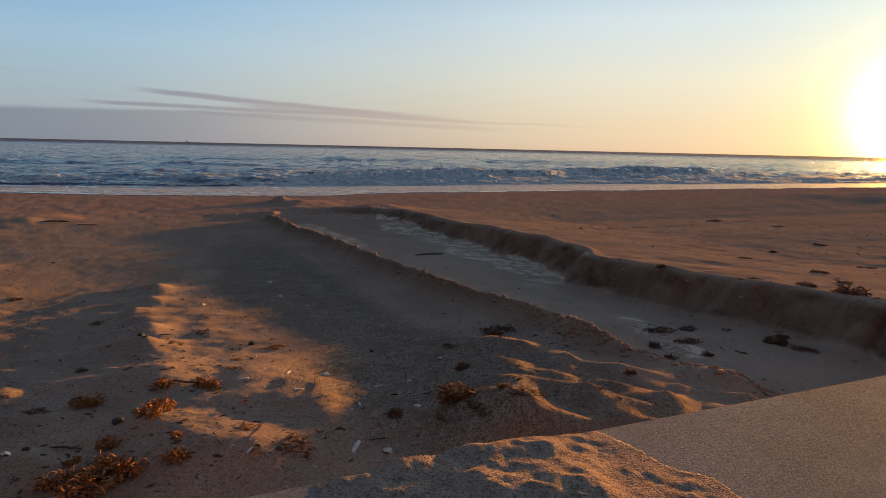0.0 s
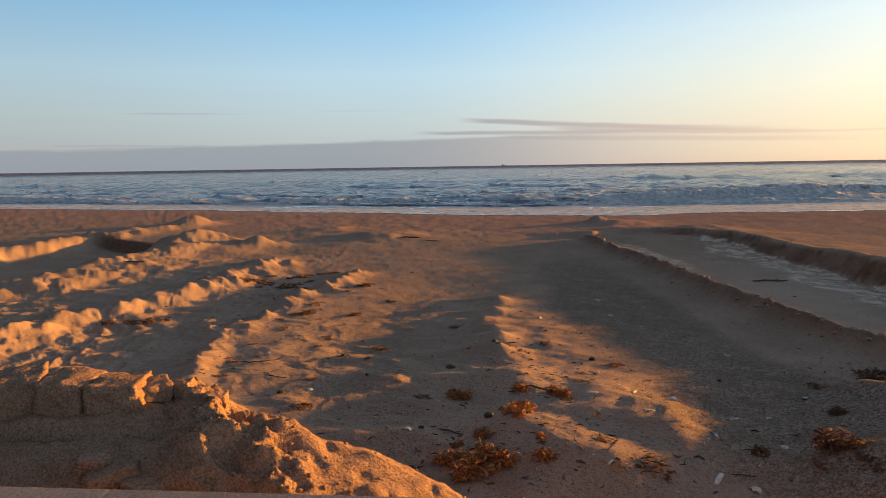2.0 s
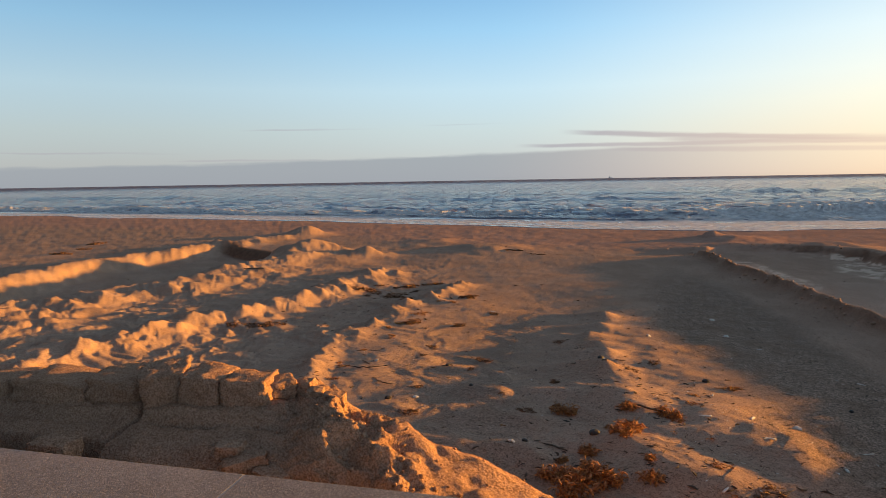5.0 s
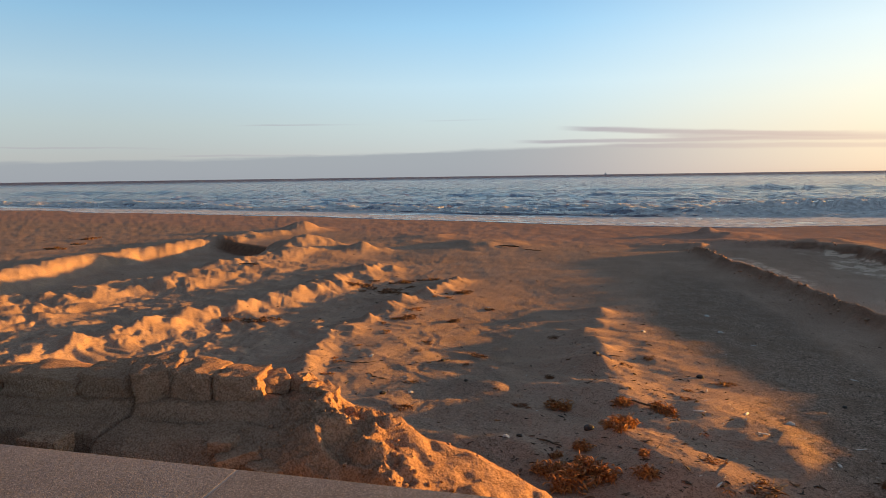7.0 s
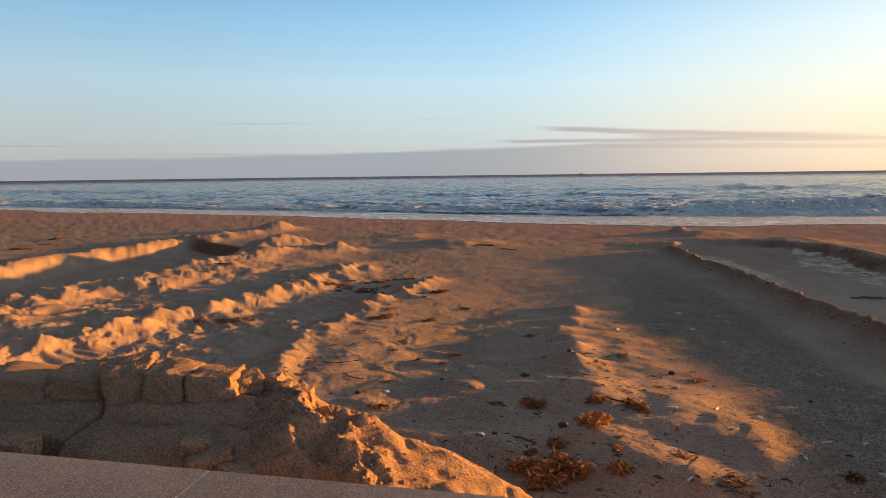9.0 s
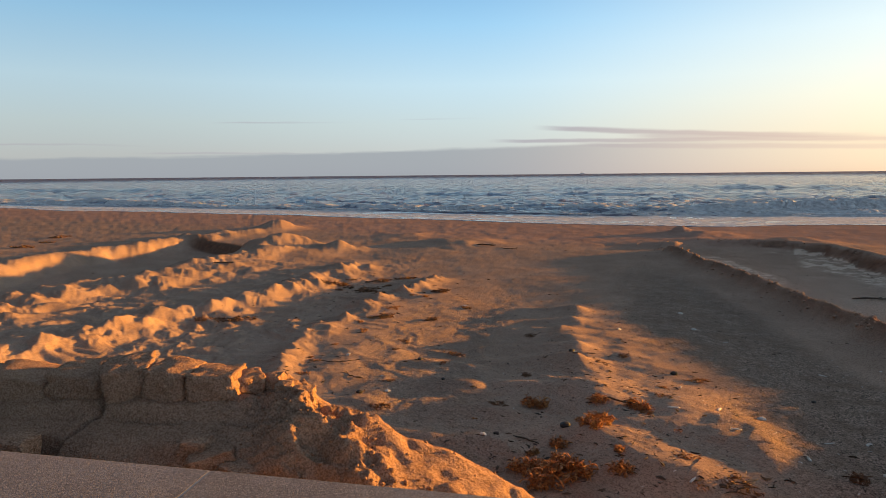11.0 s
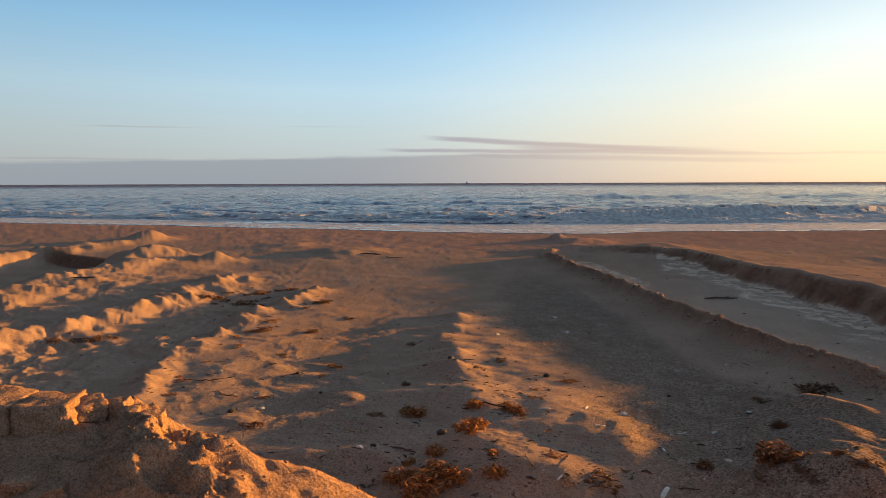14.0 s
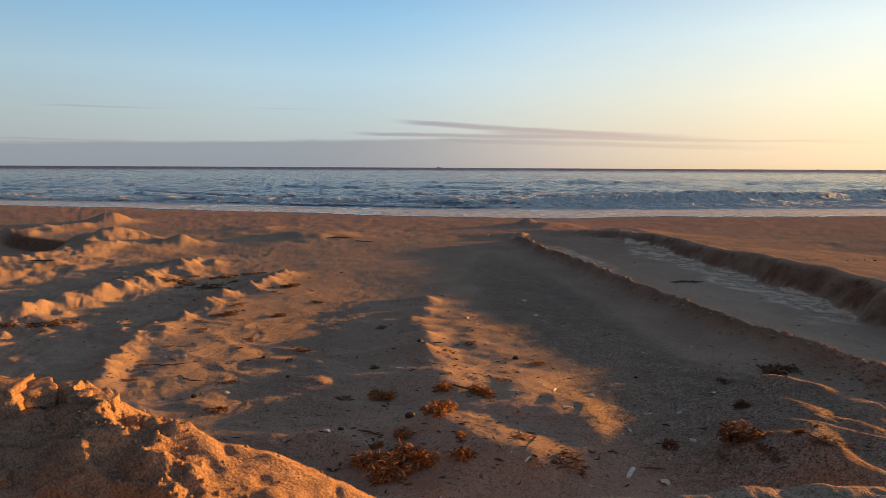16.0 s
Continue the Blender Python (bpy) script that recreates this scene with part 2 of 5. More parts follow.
def bowls(x, y, seed):
    """Wind-scooped hollows with sharp crests between them, 0 in the hollows to about 1 on the crests."""
    gx, gy = np.floor(x).astype(np.int64), np.floor(y).astype(np.int64)
    best = np.full(np.shape(x), 9.0)
    for i in (-1, 0, 1):
        for j in (-1, 0, 1):
            a, b = gx + i, gy + j
            n = (a * 374761393 + b * 668265263 + seed * 974634777) & 0xFFFFFFFF
            n = ((n ^ (n >> 13)) * 1274126177) & 0xFFFFFFFF
            n = ((n ^ (n >> 16)) * 2246822519) & 0xFFFFFFFF
            q = (x - a - (n & 255) / 255) ** 2 + (y - b - ((n >> 8) & 255) / 255) ** 2
            best = np.minimum(best, q + 0.25 * ((n >> 16) & 255) / 255)
    return best


def dimples(x, y, cell, seed):
    """Soft treads in loose sand: 0 on the flat, 1 in the middle of each dent."""
    gx, gy = np.floor(x / cell).astype(np.int64), np.floor(y / cell).astype(np.int64)
    best = np.zeros(np.shape(x))
    for i in (-1, 0, 1):
        for j in (-1, 0, 1):
            a, b = gx + i, gy + j
            n = (a * 374761393 + b * 668265263 + seed * 974634777) & 0xFFFFFFFF
            n = ((n ^ (n >> 13)) * 1274126177) & 0xFFFFFFFF
            n = ((n ^ (n >> 16)) * 2246822519) & 0xFFFFFFFF
            px, py, size = (n & 255) / 255, ((n >> 8) & 255) / 255, 0.20 + 0.22 * ((n >> 16) & 255) / 255
            q = np.hypot((x / cell - a - px) * 1.25, y / cell - b - py) / size
            best = np.maximum(best, np.exp(-q ** 3))
    return best


def stretched(line, back, ahead):
    """The same line with both of its ends drawn out straight."""
    (ax, ay), (bx, by), (cx, cy), (ex, ey) = line[0], line[1], line[-2], line[-1]
    p, q = math.hypot(bx - ax, by - ay), math.hypot(ex - cx, ey - cy)
    return [(ax - (bx - ax) * back / p, ay - (by - ay) * back / p)] + line + [(ex + (ex - cx) * ahead / q, ey + (ey - cy) * ahead / q)]


def waterline(u):
    """How far from the wall the sea begins."""
    return np.interp(u, [-55, -25, -9, 0, 10, 25, 60], [42, 35, 30.2, 28.3, 28.8, 29.7, 30.0])


def beach(x, y):
    """The height of the sand, how wet, gritty and scummed it is, and where damp and shade are painted dark."""
    x, y = np.asarray(x, float), np.asarray(y, float)
    u, v = to_uv(x, y)
    edge = waterline(u) - 2.7
    z = -0.045 * np.clip(v - 2.5, 0, 5) - 0.14 * np.clip((v - 7.5) / (edge - 7.5), 0, 1) - 0.02 * np.clip(v - edge, 0, 6) - 0.06 * np.clip(v - edge - 6, 0, 40)
    low, high = along(x, y, stretched(RIDGE_WEED, 6, 16))[0], along(x, y, stretched(RIDGE_LUMPY, 6, 16))[0]
    z = z - 0.02 * smooth(0.2, -0.15, low) * smooth(12, 8, v) + 0.08 * smooth(0.3, -0.25, high) * smooth(15, 10, v)
    dry = smooth(22, 16, v)
    wx, wy = x + 0.15 * vnoise(x / 0.5, y / 0.5, 122), y + 0.15 * vnoise(x / 0.5, y / 0.5, 123)
    # bank on the sunny side: the untouched beach stands higher than the cut
    d, way, share = along(x, y, BANK)
    dk = d + 0.11 * vnoise(way / 1.5, 0 * way, 31) + 0.15 * vnoise(way / 0.85, 0.4 * d, 32)
    rise = np.maximum(0.31 * smooth(19.8, 8.9, way), 0.12 * smooth(23, 20, way)) + 0.05 * smooth(23, 21, way)
    rise = rise * (1 - smooth(16, 19, way) * smooth(0.4, 2.8, d))
    flutes = 0.16 * np.abs(vnoise(way / 0.42 + 0.5 * vnoise(d / 0.3, way / 0.8, 45), d * 0.3, 33)) + 0.045 * np.abs(vnoise(way / 0.17, d * 0.8, 36))
    step = smooth(-0.46, 0.03, dk + flutes * smooth(0.02, -0.12, dk) - 0.03)
    lip = 0.035 * np.exp(-((dk - 0.02) / 0.14) ** 2) * (1 + 0.6 * vnoise(way / 0.8, 0 * way, 34))
    slump = 0.05 * np.exp(-((dk + 0.42) / 0.2) ** 2) * np.clip(0.2 + vnoise(way / 0.5, d / 0.5, 46), 0, 1)
    z = z + rise * step + (lip + slump) * smooth(1.0, 0.8, share)
    z = z - 0.045 * np.clip(d, 0, 4) * step * smooth(0.0, 0.15, share) * smooth(18.5, 15, way)
    face = 4 * step * (1 - step)
    z = z + face * (0.035 * fbm(wx / 0.45, wy / 0.45, 37, 3) + 0.014 * fbm(wx / 0.12, wy / 0.12, 40, 2))
    # untouched beach: long low undulations, wind streaks and old treads
    plain = step * smooth(0.05, 0.5, dk) * smooth(0.0, 0.05, share)
    z = z + plain * (0.012 * fbm(x / 1.8, y / 1.1, 35, 3) * smooth(18, 12, v) + 0.009 * fbm(wx / 0.45, wy / 0.30, 47, 3) - 0.009 * dimples(wx, wy, 0.9, 154) * smooth(0.0, 0.4, vnoise(x / 2, y / 2, 155)))
    # cut floor and lanes
    db, wayb, shareb = along(x, y, BERM)
    heap = smooth(-0.45, 0.35, x) * smooth(2.5, 1.9, x) * smooth(3.6, 4.1, y) * smooth(6.35, 5.7, y + 0.45 * (x - 1))
    floor = (1 - heap) * smooth(-0.02, 0.25, db) * (1 - step) * smooth(1, 0.93, shareb) * smooth(0.0, 0.06, share)
    z = z - 0.07 * floor - 0.04 * floor * smooth(-1.6, -0.4, dk) * smooth(1.0, 0.6, share)
    # berm: a narrow spoil ridge, steep towards the lane
    db2 = db + 0.06 * vnoise(wayb / 0.7, 0 * wayb, 43) + 0.025 * vnoise(wayb / 0.22, db / 0.3, 49)
    wide = np.where(db2 > 0, 0.17, 0.125) * (1 + 0.25 * vnoise(wayb / 0.5, 0 * wayb, 48))
    tall = 0.215 * (1 + 0.10 * vnoise(wayb / 1.1, 0 * wayb + 4, 41) + 0.03 * vnoise(wayb / 0.3, 0 * wayb, 42)) * smooth(0.0, 0.10, shareb) * smooth(1.0, 0.94, shareb)
    spine = np.exp(-(np.sqrt((db2 / wide) ** 2 + 0.01) - 0.1) ** 1.35)
    z = z + tall * spine * (1 - 0.45 * smooth(0.16, 0.08, shareb)) * (1 - 0.7 * heap) + 0.015 * np.exp(-(db / 0.6) ** 2) * smooth(1, 0.9, shareb)
    tread = smooth(0.36, 0.06, np.abs(db)) * smooth(0.10, 0.35, shareb)
    z = z + tread * (0.65 + 0.35 * (1 - spine)) * (0.013 * ridged(wx / 0.14, wy / 0.14, 42, 2) + 0.026 * fbm(wx / 0.22, wy / 0.22, 44, 3))
    # middle ridge: a chain of small dunes on a low swell
    low_ridge, dm, waym, sharem = ridge(x, y, RIDGE_MID, 0.035, 0.26, 51, 0.3, 0.1, 1.6, 1.3, 0.4)
    hum = dunes(x, y, ((-4.26, 8.76, 0.10, 0.30, 0.26, -35), (-3.76, 7.28, 0.115, 0.34, 0.30, -35), (-3.24, 6.44, 0.115, 0.34, 0.25, -35), (-2.96, 5.84, 0.11, 0.32, 0.22, -30),
                       (-2.46, 5.03, 0.10, 0.46, 0.26, -25), (-2.10, 4.15, 0.055, 0.36, 0.24, -30), (-2.9, 4.3, 0.05, 0.4, 0.18, -10), (-3.05, 5.2, 0.045, 0.4, 0.2, -15),
                       (-3.5, 6.9, 0.06, 0.3, 0.2, -20), (-4.0, 8.0, 0.07, 0.3, 0.22, -25), (-3.5, 4.7, 0.045, 0.5, 0.18, -12), (-3.9, 5.3, 0.045, 0.5, 0.2, -5),
                       (-1.35, 3.9, 0.045, 0.3, 0.18, -20), (-2.6, 3.75, 0.05, 0.34, 0.18, 0), (-3.1, 3.6, 0.04, 0.34, 0.16, 8)), 1.35)
    swell = np.exp(-((dm - 0.45) / 0.62) ** 2) * smooth(0.02, 0.2, sharem) * smooth(0.95, 0.5, sharem)
    rm = hum + low_ridge + swell * (0.036 + 0.036 * fbm(x / 0.75, y / 0.6, 53, 3)) + 0.006 * swell * fbm(wx / 0.22, wy / 0.3, 54, 2)
    r4, d4, _, share4 = ridge(x, y, RIDGE_WEED, 0.10, 0.22, 61, 0.45, 0.15, 0.75)
    r4 = (r4 + dunes(x, y, dune_row(RIDGE_WEED, 0.34, 0.10, 0.30, 0.16, -25, 62, 0.12))) * (0.62 + 0.38 * smooth(0.2, 0.5, share4))
    r3, d3, _, share3 = ridge(x, y, RIDGE_LUMPY, 0.09, 0.34, 71, 0.4, 0.1, 0.9)
    r3 = (r3 + dunes(x, y, dune_row(RIDGE_LUMPY, 0.34, 0.11, 0.40, 0.17, -30, 72, 0.20))) * (0.72 + 0.28 * smooth(0.35, 0.6, share3))
    r2, d2, _, share2 = ridge(x, y, RIDGE_HIGH, 0.19, 0.85, 81, 0.25, 0.0, 1.2)
    r2 = r2 + dunes(x, y, dune_row(RIDGE_HIGH, 0.24, 0.07, 0.45, 0.18, -30, 82, 0.5))
    r2 = r2 + 0.10 * smooth(0.72, 0.92, share2) * np.exp(-(d2 / 0.5) ** 2) * smooth(1.0, 0.95, share2)
    r1, d1, way1, share1 = ridge(x, y, RIDGE_FAR, 0.12, 0.42, 91, 0.25, -0.2, 1.3)
    r1 = r1 + dunes(x, y, dune_row(RIDGE_FAR, 0.4, 0.06, 0.4, 0.18, -20, 92, 0.25)) * smooth(-0.8, -0.2, d1)
    rb = ridge(x, y, RIDGE_BACK, 0.13, 0.40, 95, 0.45, 0.0, 0.9)[0] + dunes(x, y, dune_row(RIDGE_BACK, 0.5, 0.10, 0.45, 0.24, -20, 96, 0.25))
    z = z - 0.035 * smooth(0.0, 0.12, sharem) * smooth(-0.25, -0.7, dm) * smooth(0.05, 0.3, d4) * smooth(6.5, 4.0, v)
    rm = rm + 0.035 * smooth(0.1, 0.5, d4) * smooth(1.7, 0.7, d4) * smooth(2.0, 3.0, v) * smooth(11, 8, v)
    z = z + rm + r4 + r3 + r2 + r1 + rb
    heaped = np.clip(np.maximum.reduce([r4 / 0.13, r3 / 0.15, r2 / 0.20, r1 / 0.20, rb / 0.2]), 0, 1.2)
    # cut between the two ridges farthest from the sun, with a steep far end
    cut = smooth(0.25, 0.9, d1) * smooth(-0.4, -1.3, d2) * smooth(12.2, 11.9, y + 0.15 * (x + 17))
    z = z - 0.27 * cut
    # low mounds near the tide line
    for mx, my, mh, mw in ((-13.3, 13.0, 0.28, 0.42), (-11.3, 16.2, 0.20, 1.0), (-6.5, 23.7, 0.29, 0.36), (-5.6, 19.0, 0.22, 0.28), (-5.5, 23.3, 0.14, 0.8),
                           (-2.6, 21.8, 0.12, 0.7), (19.2, 33.0, 0.16, 1.7), (23.0, 34.0, 0.2, 2.2), (-21.4, 17.4, 0.20, 0.7),
                           (-1.6, 4.1, 0.05, 0.36), (-1.72, 5.1, 0.05, 0.30), (-1.2, 4.9, 0.04, 0.26), (-1.0, 5.55, 0.035, 0.22), (-1.08, 4.5, 0.045, 0.24), (-3.6, 4.7, 0.04, 0.3), (-14.6, 17.6, 0.10, 0.9), (-14.9, 12.5, 0.16, 0.7), (-13.9, 11.3, 0.10, 0.8)):
        q = np.hypot((x - mx), (y - my) * 0.8) + 0.3 * mw * fbm(x / mw / 0.8, y / mw / 0.8, 101, 2)
        z = z + mh * np.exp(-np.clip(q / mw, 0, None) ** 1.6)
    # wind-blown rows of sand at the near end of the shaded ridge
    hx, hy = x + 0.10 * vnoise(x / 0.45, y / 0.45, 111), y + 0.08 * vnoise(x / 0.4, y / 0.4, 112)
    g = np.random.default_rng(117)
    rows = [(0.15 + 0.36 * j - 0.24 * i + g.normal(0, 0.09), 5.95 - 0.27 * j - 0.33 * i + g.normal(0, 0.06), 0.085 * g.uniform(0.6, 1.3), 0.17 * g.uniform(0.8, 1.3), 0.30 * g.uniform(0.8, 1.4), 55 + g.normal(0, 14))
            for i in range(6) for j in range(7)]
    z = z + heap * (0.105 - 0.080 * (0.595 * (x - 1) + 0.804 * (y - 5)) + dunes(hx, hy, rows, 1.15) + 0.02 * fbm(hx / 0.5, hy / 0.4, 116, 2))
    z = z + dunes(x, y, ((0.13, 4.28, 0.10, 0.42, 0.22, -28), (0.42, 5.72, 0.09, 0.36, 0.16, -35), (2.02, 5.15, 0.08, 0.26, 0.2, -40), (-0.1, 4.85, 0.05, 0.3, 0.15, -30)), 1.3)
    # loose trampled sand on the left, hummocks, small ripples
    loose = smooth(-3.9, -5.2, u + 0.3 * vnoise(u, v, 121)) * smooth(18, 9, v) * (1 - 0.8 * cut) * (1 - 0.85 * smooth(0.15, 0.7, d4)) * (0.45 + 0.55 * smooth(8, 5, v))
    z = z + loose * (0.032 * fbm(wx / 0.7, wy / 0.7, 124, 3) + 0.024 * fbm(wx / 0.26, wy / 0.22, 125, 4, 0.6)) * (0.8 + 0.5 * heaped)
    treads = np.maximum(dimples(wx, wy, 0.55, 151), 0.7 * dimples(wx + 0.3 * wy, wy, 0.38, 153))
    z = z - loose * treads * (0.028 + 0.03 * np.clip(heaped, 0, 1))
    z = z - 0.007 * dimples(wx, wy, 0.7, 152) * smooth(0.0, 0.12, sharem) * smooth(-0.1, -0.5, dm) * smooth(0.2, 0.6, d4) * smooth(11, 8, v)
    z = z + heaped * 0.014 * fbm(wx / 0.45, wy / 0.45, 126, 3) * smooth(0.0, 0.4, heaped)
    rough_top = smooth(0.1, 0.6, heaped)
    z = z + rough_top * (0.016 * (crests(wx, wy, 40, 0.42, 161) - 0.4) * (0.5 + 0.5 * vnoise(x / 0.7, y / 0.7, 163)) + 0.009 * ridged(wx / 0.26, wy / 0.22, 164, 2) + 0.005 * fbm(wx / 0.10, wy / 0.10, 166, 2))
    small = np.exp(-((dm + 0.1) / 0.75) ** 2) * smooth(9, 5, v)
    z = z + small * 0.008 * fbm(wx / 0.34, wy / 0.24, 127, 4)
    hollow = smooth(0.3, -0.3, dm) * smooth(0.1, 0.6, d4) * smooth(0.0, 0.1, sharem) * smooth(9, 6, v)
    z = z + hollow * (0.011 * crests(wx + 0.4 * wy, wy, 70, 0.55, 128) * (0.5 + 0.5 * vnoise(x / 0.8, y / 0.8, 129)) + 0.009 * fbm(wx / 0.3, wy / 0.25, 130, 4))
    upper = smooth(0.1, 0.8, dk) * smooth(0.0, 0.05, share)
    z = z + dry * (1 - 0.6 * upper) * (0.02 * fbm(x / 2.3, y / 2.3, 131, 3) + 0.0035 * fbm(x / 0.3, y / 0.3, 132, 5, 0.6) * (1 - 0.6 * floor))
    dg = along(x, y, stretched(RIDGE_MID, 2, 14))[0] + 0.5 * vnoise(x / 1.6, y / 1.6, 144)
    grit = smooth(0.45, 1.3, dg) * smooth(-0.6, -1.3, db + 0.4 * vnoise(u, v * 0.6, 143)) * smooth(16, 9, v) * smooth(0.4, 2.2, v)
    grit = np.clip(grit + 0.45 * smooth(-0.6, -1.2, dm) * smooth(0.5, 1.1, d4) * smooth(11, 7, v), 0, 1)
    wet = smooth(-11.5, -7.0, v - waterline(u) + 1.2 * vnoise(u / 4, v / 2, 141))
    # damp and painted shade on the faces turned from the sun: bank, berm, cut end
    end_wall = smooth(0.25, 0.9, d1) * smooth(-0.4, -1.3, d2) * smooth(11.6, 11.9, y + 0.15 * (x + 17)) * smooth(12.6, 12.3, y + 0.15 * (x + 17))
    damp_shade = np.maximum.reduce([0.9 * end_wall, smooth(0.03, 0.45, face) * smooth(0.03, -0.10, dk) * smooth(1.0, 0.85, share) * (0.75 + 0.3 * vnoise(way / 0.35, d / 0.15, 57)), 0.75 * spine * smooth(0.05, -0.05, db) * smooth(0.12, 0.3, shareb)])
    scum = np.exp(-((dk + 0.95 + 0.25 * vnoise(way / 0.9, 0 * way, 38)) / 0.55) ** 2) * (0.85 + 0.45 * vnoise(way / 0.7, d / 0.5, 39)) * smooth(0.25, 0.04, face) * smooth(0.30, 0.42, share) * smooth(0.95, 0.75, share)
    scum = np.maximum(scum, 0.8 * np.exp(-((db - 0.75) / 0.45) ** 2) * smooth(0.6, 0.72, shareb) * smooth(0.97, 0.88, shareb))
    scum = np.maximum(scum, 0.75 * np.exp(-((x - 2.15 + 0.12 * (y - 6.6)) / 0.2) ** 2) * smooth(5.9, 6.3, y) * smooth(8.2, 7.4, y))
    # darker patch round the big seaweed clumps
    damp_shade = np.maximum(damp_shade, 0.55 * np.exp(-((x + 2.15) / 0.5) ** 2 - ((y - 3.5) / 0.32) ** 2) * (0.7 + 0.5 * vnoise(x / 0.2, y / 0.2, 58)))
    slick = 0.4 * floor * smooth(0.15, 0.6, db) * smooth(0.95, 0.5, shareb)
    return z, wet, grit, scum, slick, damp_shade



# ---- materials ----
class Nodes(Tree):
    """A principled material."""

    def __init__(self, name, rough=0.9):
        self.mat = bpy.data.materials.new(name)
        self.mat.use_nodes = True
        self.n, self.l = self.mat.node_tree.nodes, self.mat.node_tree.links
        self.bsdf = self.n["Principled BSDF"]
        self.bsdf.inputs["Roughness"].default_value = rough
        self.pos = self.n.new("ShaderNodeNewGeometry").outputs["Position"]

    def noise(self, scale, detail=4.0, rough=0.55, stretch=None, warp=0.0):
        t = self.n.new("ShaderNodeTexNoise")
        t.inputs["Scale"].default_value, t.inputs["Detail"].default_value = scale, detail
        t.inputs["Roughness"].default_value, t.inputs["Distortion"].default_value = rough, warp
        self.l.new(self.mapped(stretch), t.inputs["Vector"])
        return t.outputs["Fac"]

    def cells(self, scale, stretch=None, out="Distance"):
        t = self.n.new("ShaderNodeTexVoronoi")
        t.inputs["Scale"].default_value = scale
        self.l.new(self.mapped(stretch), t.inputs["Vector"])
        return t.outputs[out]

    def mapped(self, stretch):
        if stretch is None:
            return self.pos
        m = self.n.new("ShaderNodeMapping")
        m.vector_type = "TEXTURE"
        m.inputs["Scale"].default_value = [1 / k for k in stretch[:3]]
        m.inputs["Rotation"].default_value = (0, 0, radians(stretch[3]))
        self.l.new(self.pos, m.inputs["Vector"])
        return m.outputs["Vector"]

    def attr(self, name):
        t = self.n.new("ShaderNodeAttribute")
        t.attribute_name = name
        return t.outputs["Fac"]

    def random(self):
        return self.n.new("ShaderNodeObjectInfo").outputs["Random"]

    def island(self):
        return self.n.new("ShaderNodeNewGeometry").outputs["Random Per Island"]

    def bump(self, height, strength, distance, below=None):
        b = self.n.new("ShaderNodeBump")
        b.inputs["Strength"].default_value, b.inputs["Distance"].default_value = strength, distance
        self.put(height, b.inputs["Height"])
        if below is not None:
            self.l.new(below, b.inputs["Normal"])
        return b.outputs["Normal"]

    def done(self, color, rough=None, normal=None):
        self.put(color, self.bsdf.inputs["Base Color"])
        if rough is not None:
            self.put(rough, self.bsdf.inputs["Roughness"])
        if normal is not None:
            self.l.new(normal, self.bsdf.inputs["Normal"])
        return self.mat


